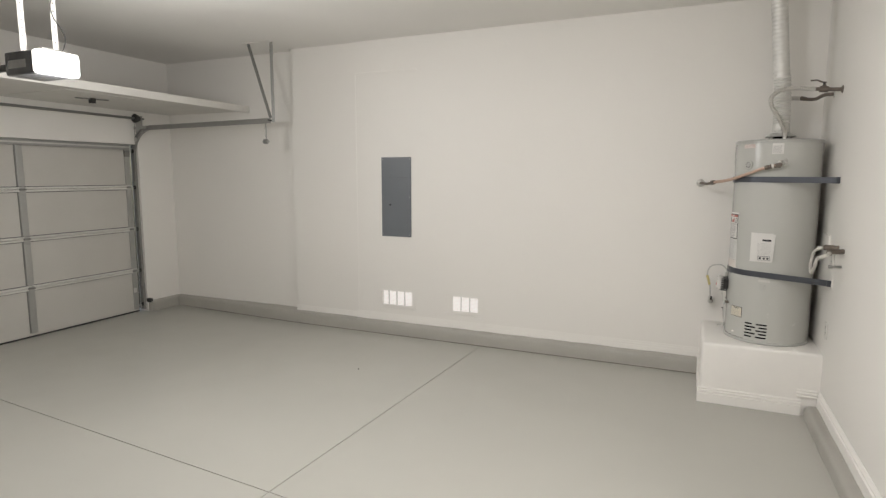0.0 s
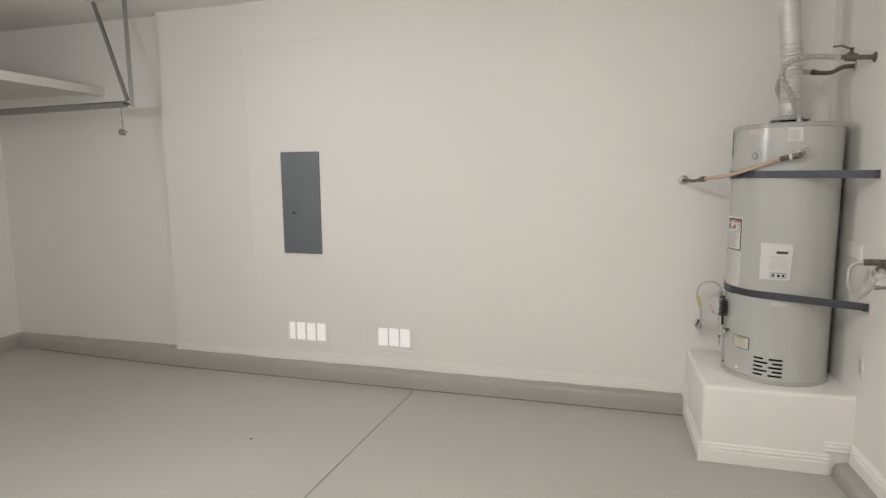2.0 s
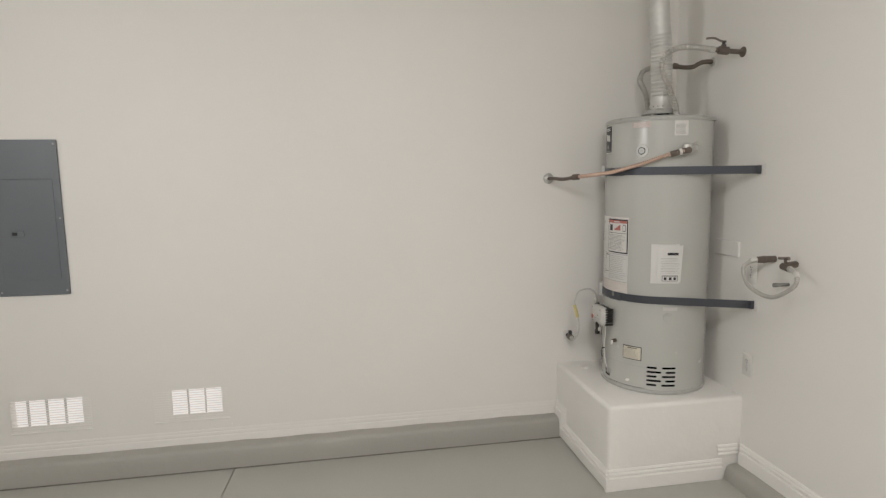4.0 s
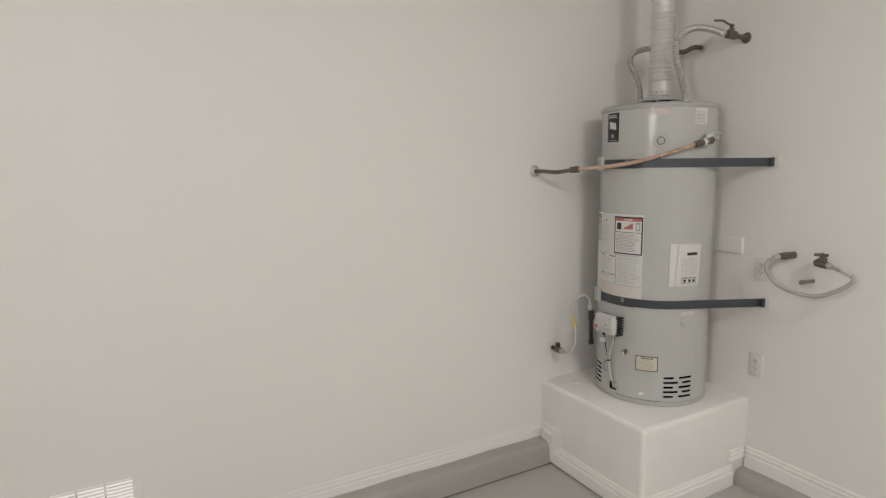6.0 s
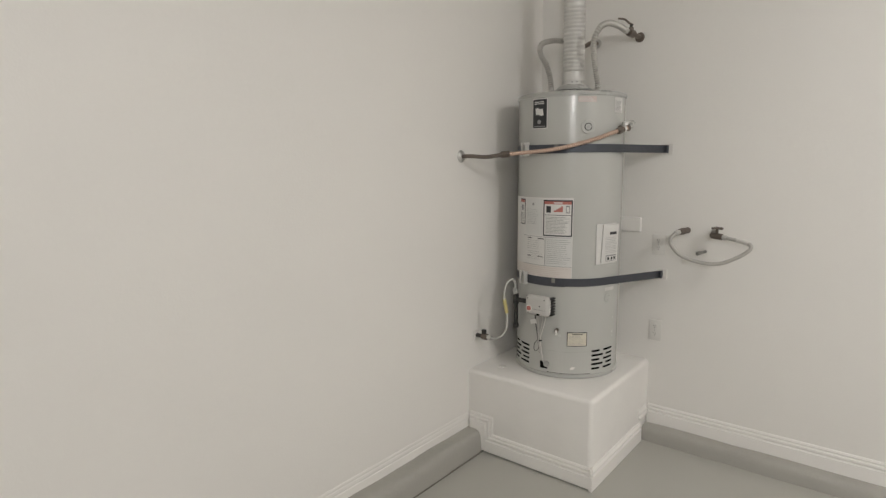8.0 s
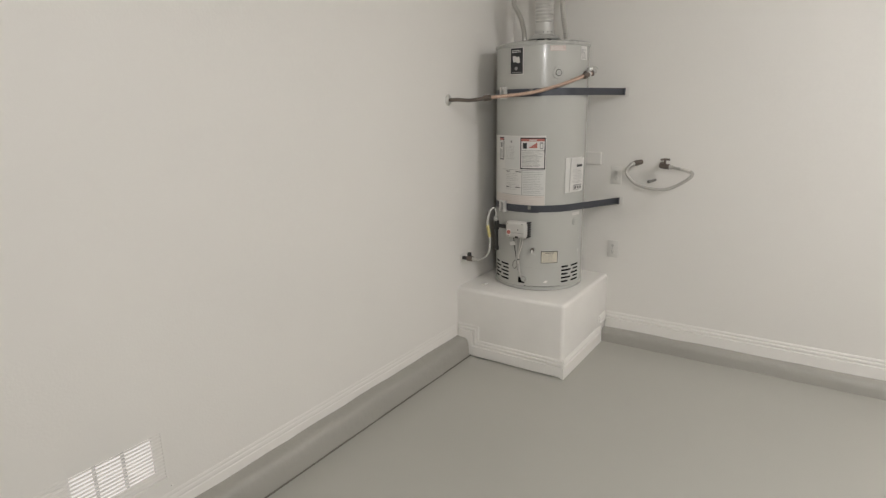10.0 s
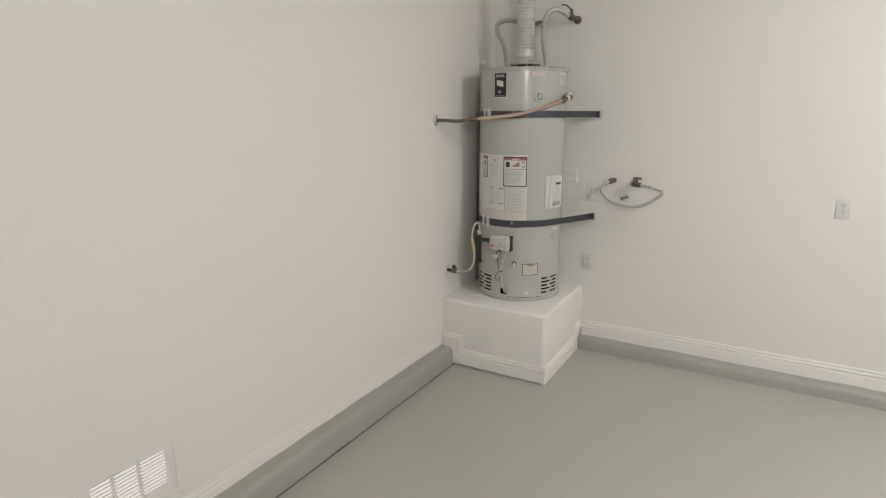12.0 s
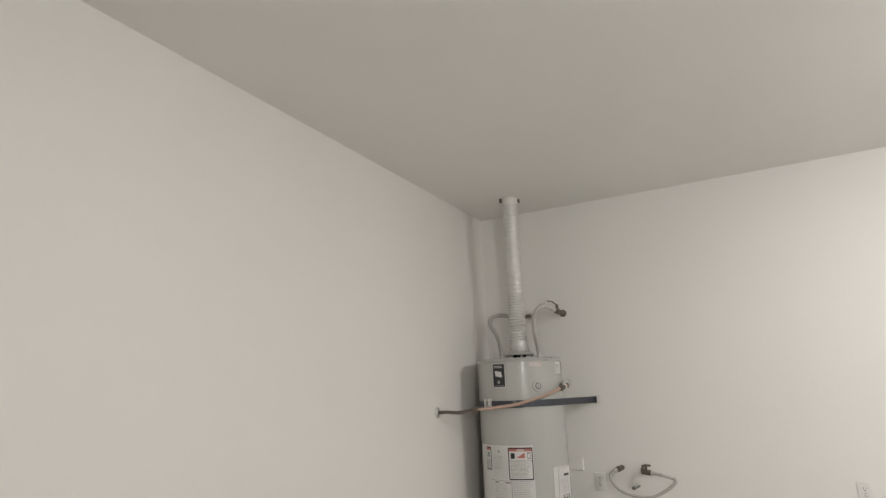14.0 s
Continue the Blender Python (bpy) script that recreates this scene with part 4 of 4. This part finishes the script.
vent(VENTS[0], "white louvred wall vent with daylight behind", VENTS[0] + 0.004, VENTS[0] + 0.374)
vent(VENTS[1], "white louvred wall vent partly blocked behind", VENTS[1] + 0.100, VENTS[1] + 0.378)
tagged(part("wall_ledge", box((X_STEP1 + 0.005, Y_WALL - 0.006, 2.775), (-3.50, Y_WALL + 0.002, 2.792), 0.002), WALL), "faint painted ledge line on the drywall", "trim", kind="structure")
tagged(part("wall_stub", rod((-2.765, Y_WALL, 0.235), (-2.765, Y_WALL - 0.005, 0.235), 0.004, 10), TRIM), "small painted screw head in the wall", "screw")
tagged(part("pebble", merge(bmesh.new(), lathe([(0, 0), (0.007, 0.001), (0.008, 0.0035), (0.004, 0.006), (0, 0.007)], (0, 0, 0), 7), Matrix.Translation((-3.507, 5.292, 0)) @ Matrix.Diagonal((1.3, 0.7, 1, 1))), IRON), "tiny dark pebble on the garage floor", "pebble")

# ---- garage door ----
door = thing("garage_door", "closed sectional steel garage door with galvanised stiles", "garage door")
DX = X_DOOR - 0.09
SEC = (0.012, 0.525, 1.045, 1.56, 2.06)
Y0, Y1 = D0 + 0.005, D1 - 0.06
STILES = (4.78, 3.60, 2.42)
for z0, z1 in zip(SEC, SEC[1:]):
    s = part("door_section", box((DX - 0.045, Y0, z0 + 0.002), (DX, Y1, z1 - 0.002), 0.004), DOORM, door, "pale backed door section")
    for zz in ((z1 - 0.026,) if z0 < 0.1 else (z0 + 0.002, z1 - 0.026)):
        part("section_rail", box((DX - 0.002, Y0, zz), (DX + 0.022, Y1, zz + 0.024), 0.006), RAILM, s, "pale folded rail")
        part("rail_groove", box((DX + 0.0, Y0, zz - 0.006 if zz > z0 + 0.1 else zz + 0.024), (DX + 0.003, Y1, zz if zz > z0 + 0.1 else zz + 0.03)), PANELDARK, s)
    for y in STILES:
        part("stile", box((DX - 0.001, y - 0.034, z0 + 0.03), (DX + 0.018, y + 0.034, z1 - 0.03), 0.005), GALV, s, "galvanised stile")
        # dark strip beside the stile: its edge shade put into the colour
        part("stile_edge_shade", box((DX - 0.001, y - 0.042, z0 + 0.03), (DX + 0.003, y - 0.034, z1 - 0.03)), DARKGALV, s)
    part("stile", box((DX - 0.001, Y1 - 0.072, z0 + 0.022), (DX + 0.016, Y1 - 0.004, z1 - 0.022), 0.003), GALV, s, "galvanised end stile")
for z in SEC[1:4]:
    for y in (*STILES, Y1 - 0.04):
        h = part("hinge", box((DX + 0.016, y - 0.03, z - 0.055), (DX + 0.024, y + 0.03, z + 0.022), 0.004), GALV, door, "galvanised hinge")
        part("hinge_barrel", rod((DX + 0.027, y - 0.034, z), (DX + 0.027, y + 0.034, z), 0.009, 12), DARKGALV, h, "", True)
for z in (0.09, *SEC[1:4], 2.0):
    r = part("roller", rod((DX + 0.035, Y1 - 0.03, z), (DX + 0.035, Y1 + 0.02, z), 0.006, 10), GALV, door)
    part("roller_wheel", rod((DX + 0.035, Y1 + 0.016, z), (DX + 0.035, Y1 + 0.034, z), 0.022, 18), IRON, r, "", True)
part("top_strut", prism([(0, -0.03), (0.045, -0.03), (0.045, -0.022), (0.008, -0.022), (0.008, 0.022), (0.045, 0.022), (0.045, 0.03), (0, 0.03)], Y1 - Y0, Matrix(((1, 0, 0, DX + 0.013), (0, 0, 1, Y0), (0, 1, 0, 2.045), (0, 0, 0, 1)))), GALV, door, "galvanised top strut")
part("cover_shadow", patch(187, 233.5, 0.4895, 0.492, 0.0003, 0.0008), SHADOWGAP, heater)
part("bottom_seal", box((DX - 0.05, Y0, 0.0), (DX + 0.012, Y1, 0.016), 0.004), IRON, door, "black rubber bottom seal")
part("door_sticker", box((DX + 0.0165, Y1 - 0.07, 0.25), (DX + 0.018, Y1 - 0.03, 0.31)), PAPER, door, "white sticker")
part("roller_bracket", box((DX + 0.016, Y1 - 0.085, 1.93), (DX + 0.045, Y1 - 0.02, 2.0), 0.004), DARKGALV, door)

# ---- tracks, shaft and hangers ----
TY = D1 - 0.022
track = thing("door_track", "curved galvanised roller track for the garage door", "track")
TX, TZ, RAD = DX + 0.035, 2.275, 0.33
path = [(TX, 0.03), (TX, 0.6), (TX, 1.2), (TX, TZ - RAD)]
path += [(TX + RAD * (1 - math.cos(radians(a))), TZ - RAD + RAD * math.sin(radians(a))) for a in range(10, 91, 10)]
path += [(-6.3, TZ + 0.004), (-5.7, TZ + 0.011), (-5.055, TZ + 0.018)]


def channel(path, y, width, lips):
    """A folded channel along a path in x and z, open towards the door."""
    bm, last = bmesh.new(), None
    for i, p in enumerate(path):
        a, b = path[max(i - 1, 0)], path[min(i + 1, len(path) - 1)]
        d = Vector((b[0] - a[0], b[1] - a[1])).normalized()
        n = Vector((d.y, -d.x))
        ring = []
        for s, dy in ((-width, -lips), (-width, 0), (width, 0), (width, -lips), (width - 0.004, -lips), (width - 0.004, -0.004), (-width + 0.004, -0.004), (-width + 0.004, -lips)):
            ring.append(bm.verts.new((p[0] + n.x * s, y + dy, p[1] + n.y * s)))
        if last:
            for j in range(8):
                bm.faces.new((last[j], last[(j + 1) % 8], ring[(j + 1) % 8], ring[j]))
        else:
            bm.faces.new(ring)
        last = ring
    bm.faces.new(last[::-1])
    return bm


part("track_channel", channel(path, TY + 0.016, 0.026, 0.03), TRACKM, track, "dull galvanised channel")
part("track_angle", box((TX - 0.06, TY + 0.014, 0.02), (TX + 0.012, TY + 0.02, 2.33), 0.001), DARKGALV, track, "perforated upright angle")
part("head_angle", box((TX - 0.045, TY - 0.018, TZ - 0.014), (TX + 0.26, TY - 0.014, TZ + 0.022), 0.001), GALV, track, "galvanised head bracket")
for z in (0.35, 0.75, 1.15, 1.6):
    b = part("jamb_bracket", box((TX - 0.07, TY + 0.002, z - 0.03), (TX + 0.0, TY + 0.013, z + 0.03), 0.002), GALV, track)
    part("bracket_bolt", rod((TX + 0.0, TY - 0.012, z), (TX + 0.0, TY + 0.004, z), 0.008, 8), GALV, b)
hang = thing("track_hanger", "galvanised angle brackets hanging the track from the ceiling", "bracket")
HX = -5.045


def angle_iron(a, b, w=0.03, t=0.003, turn=0.0):
    a, b = Vector(a), Vector(b)
    return prism([(0, 0), (w, 0), (w, t), (t, t), (t, w), (0, w)], (b - a).length, Matrix.Translation(a) @ axis(b - a) @ Matrix.Rotation(turn, 4, "Z"))


part("upright", angle_iron((HX, TY + 0.02, TZ), (HX, TY + 0.02, H - 0.004), 0.034, 0.003, radians(200)), DARKGALV, hang, "perforated upright")
part("brace", angle_iron((HX - 0.003, TY + 0.01, 2.325), (HX - 0.27, TY + 0.01, H - 0.004), 0.023, 0.003, radians(190)), DARKGALV, hang, "slanting brace")
part("ceiling_angle", box((HX - 0.33, TY - 0.02, H - 0.006), (HX + 0.02, TY + 0.04, H - 0.0005), 0.001), PLASTIC, hang, "white painted ceiling plate")
part("end_bolt", rod((HX - 0.01, TY - 0.03, TZ + 0.02), (HX - 0.01, TY + 0.03, TZ + 0.02), 0.008, 8), IRON, hang)
hook = thing("safety_hook", "small steel hook and wire below the track", "hook")
part("hook_wire", tube([(HX - 0.09, TY + 0.03, TZ), (HX - 0.12, TY + 0.03, 2.19), (HX - 0.10, TY + 0.03, 2.12)], 0.0025, 6), GALV, hook)
part("hook_plate", box((HX - 0.125, TY + 0.01, 2.05), (HX - 0.085, TY + 0.05, 2.10), 0.006), DARKGALV, hook)
part("hook_pin", rod((HX - 0.14, TY + 0.03, 2.075), (HX - 0.06, TY + 0.03, 2.075), 0.012, 10), GALV, hook)
part("hook_strap", box((HX - 0.1, TY + 0.026, 2.09), (HX - 0.085, TY + 0.03, TZ), 0.001), GALV, hook)
eye = thing("photo_eye", "small black door safety sensor beside the track's foot", "sensor")
part("sensor_body", box((TX + 0.03, TY + 0.02, 0.11), (TX + 0.11, TY + 0.055, 0.165), 0.008), OPENERM, eye, "", True)
part("sensor_bracket", box((TX + 0.0, TY + 0.03, 0.0), (TX + 0.05, TY + 0.05, 0.16), 0.002), GALV, eye)
shaft = thing("torsion_shaft", "long steel torsion shaft above the garage door", "shaft")
SX, SZ = X_DOOR + 0.085, 2.385
part("rod", rod((SX, D0 - 0.05, SZ + 0.015), (SX, D1 - 0.02, SZ), 0.0145, 14), DARKGALV, shaft, "", True)
part("cable_drum", lathe([(0, 0), (0.05, 0), (0.055, 0.008), (0.045, 0.014), (0.045, 0.04), (0.03, 0.05), (0.03, 0.065), (0, 0.065)], (SX, TY - 0.07, SZ), 28, None, axis((0, 1, 0))), IRON, shaft, "dark cable drum", True)
part("bearing_plate", box((X_DOOR, TY + 0.01, SZ - 0.17), (SX + 0.03, TY + 0.016, SZ + 0.03), 0.003), GALV, shaft, "galvanised bearing plate")
part("shaft_end", rod((SX, TY, SZ), (SX, TY + 0.06, SZ), 0.0125, 12), DARKGALV, shaft)
part("lift_cable", rod((SX - 0.03, TY - 0.045, SZ), (DX + 0.05, TY - 0.05, 0.1), 0.003, 6), DARKGALV, shaft, "steel lift cable")

# ---- loft shelf over the door ----
shelf = thing("loft_shelf", "deep white painted loft shelf above the garage door", "shelf")
FX = -5.79
part("deck", box((X_DOOR, Y_BACK, 2.475), (FX - 0.02, Y_LEFT, 2.505)), SHELFM, shelf, "painted plywood deck")
part("fascia", box((FX - 0.0195, Y_BACK, 2.455), (FX, Y_LEFT, 2.53), 0.003), SHELFM, shelf, "white front board")
part("hatch", box((X_DOOR + 0.25, 4.55, 2.468), (FX - 0.25, 5.3, 2.4745), 0.002), SHELFM, shelf, "shallow board under the deck")
catch = part("catch", box((-6.42, 5.02, 2.42), (-6.36, 5.06, 2.468), 0.004), IRON, shelf, "black catch")
part("catch_bar", rod((-6.44, 4.9, 2.46), (-6.34, 5.18, 2.46), 0.006, 8), DARKGALV, catch)

# ---- opener ----
opener = thing("door_opener", "dark garage door opener with glowing white lens", "door opener")
OX, OY, OZ = OPENER
part("case", box((OX - 0.32, OY - 0.125, OZ - 0.075), (OX - 0.02, OY + 0.125, OZ + 0.075), 0.015, seg=3), OPENERM, opener, "dark plastic case", True)
part("lens", box((OX - 0.03, OY - 0.135, OZ - 0.072), (OX + 0.05, OY + 0.135, OZ + 0.075), 0.022, seg=4), LENS, opener, "glowing white lens", True)
part("top_bracket", box((OX - 0.055, OY - 0.075, OZ + 0.074), (OX - 0.005, OY + 0.10, OZ + 0.094), 0.003), DARKGALV, opener)
part("side_label", box((OX - 0.28, OY - 0.1265, OZ - 0.03), (OX - 0.1, OY - 0.1245, OZ + 0.02)), DARKGALV, opener)
for dy in (-0.125, 0.08):
    s = part("hanging_strap", box((OX - 0.11, OY + dy - 0.019, OZ + 0.07), (OX - 0.106, OY + dy + 0.019, H), 0.0005), PLASTIC, opener, "perforated white hanging strap")
    for k in range(12):
        z = OZ + 0.11 + k * 0.05
        part("strap_hole", rod((OX - 0.1065, OY + dy, z), (OX - 0.1045, OY + dy, z), 0.006, 8), DARKGALV, s)
part("rail", box((X_DOOR + 0.06, OY - 0.02, OZ - 0.01), (OX - 0.31, OY + 0.02, OZ + 0.03), 0.003), IRON, opener, "black drive rail")
part("rail_hub", box((OX - 0.45, OY - 0.05, OZ - 0.03), (OX - 0.31, OY + 0.05, OZ + 0.04), 0.01), OPENERM, opener)
part("power_cord", tube([(OX - 0.09, OY + 0.1, OZ + 0.08), (OX - 0.08, OY + 0.13, OZ + 0.2), (OX - 0.1, OY + 0.07, OZ + 0.33), (OX - 0.09, OY + 0.06, OZ + 0.42), (OX - 0.08, OY + 0.12, OZ + 0.47), (OX - 0.07, OY + 0.16, OZ + 0.55), (OX - 0.08, OY + 0.12, H)], 0.003, 8), IRON, opener, "black power cord", True)
part("power_cord", tube([(OX - 0.1, OY + 0.07, OZ + 0.45), (OX - 0.09, OY - 0.02, OZ + 0.47), (OX - 0.09, OY - 0.07, OZ + 0.55), (OX - 0.09, OY - 0.05, H)], 0.003, 8), IRON, opener, "black power cord", True)

# ---- ceiling lamp that lights the room ----
lampthing = thing("ceiling_light", "round flush white ceiling light, switched on", "ceiling light")
part("lamp_base", lathe([(0, H - 0.001), (0.17, H - 0.001), (0.17, H - 0.022), (0.155, H - 0.03), (0, H - 0.03)], (CEILING_LAMP[0], CEILING_LAMP[1], 0), 40), PLASTIC, lampthing, "", True)
part("lamp_diffuser", lathe([(0.15, H - 0.03), (0.145, H - 0.055), (0.10, H - 0.075), (0, H - 0.08)], (CEILING_LAMP[0], CEILING_LAMP[1], 0), 40), DOME, lampthing, "glowing opal diffuser", True)
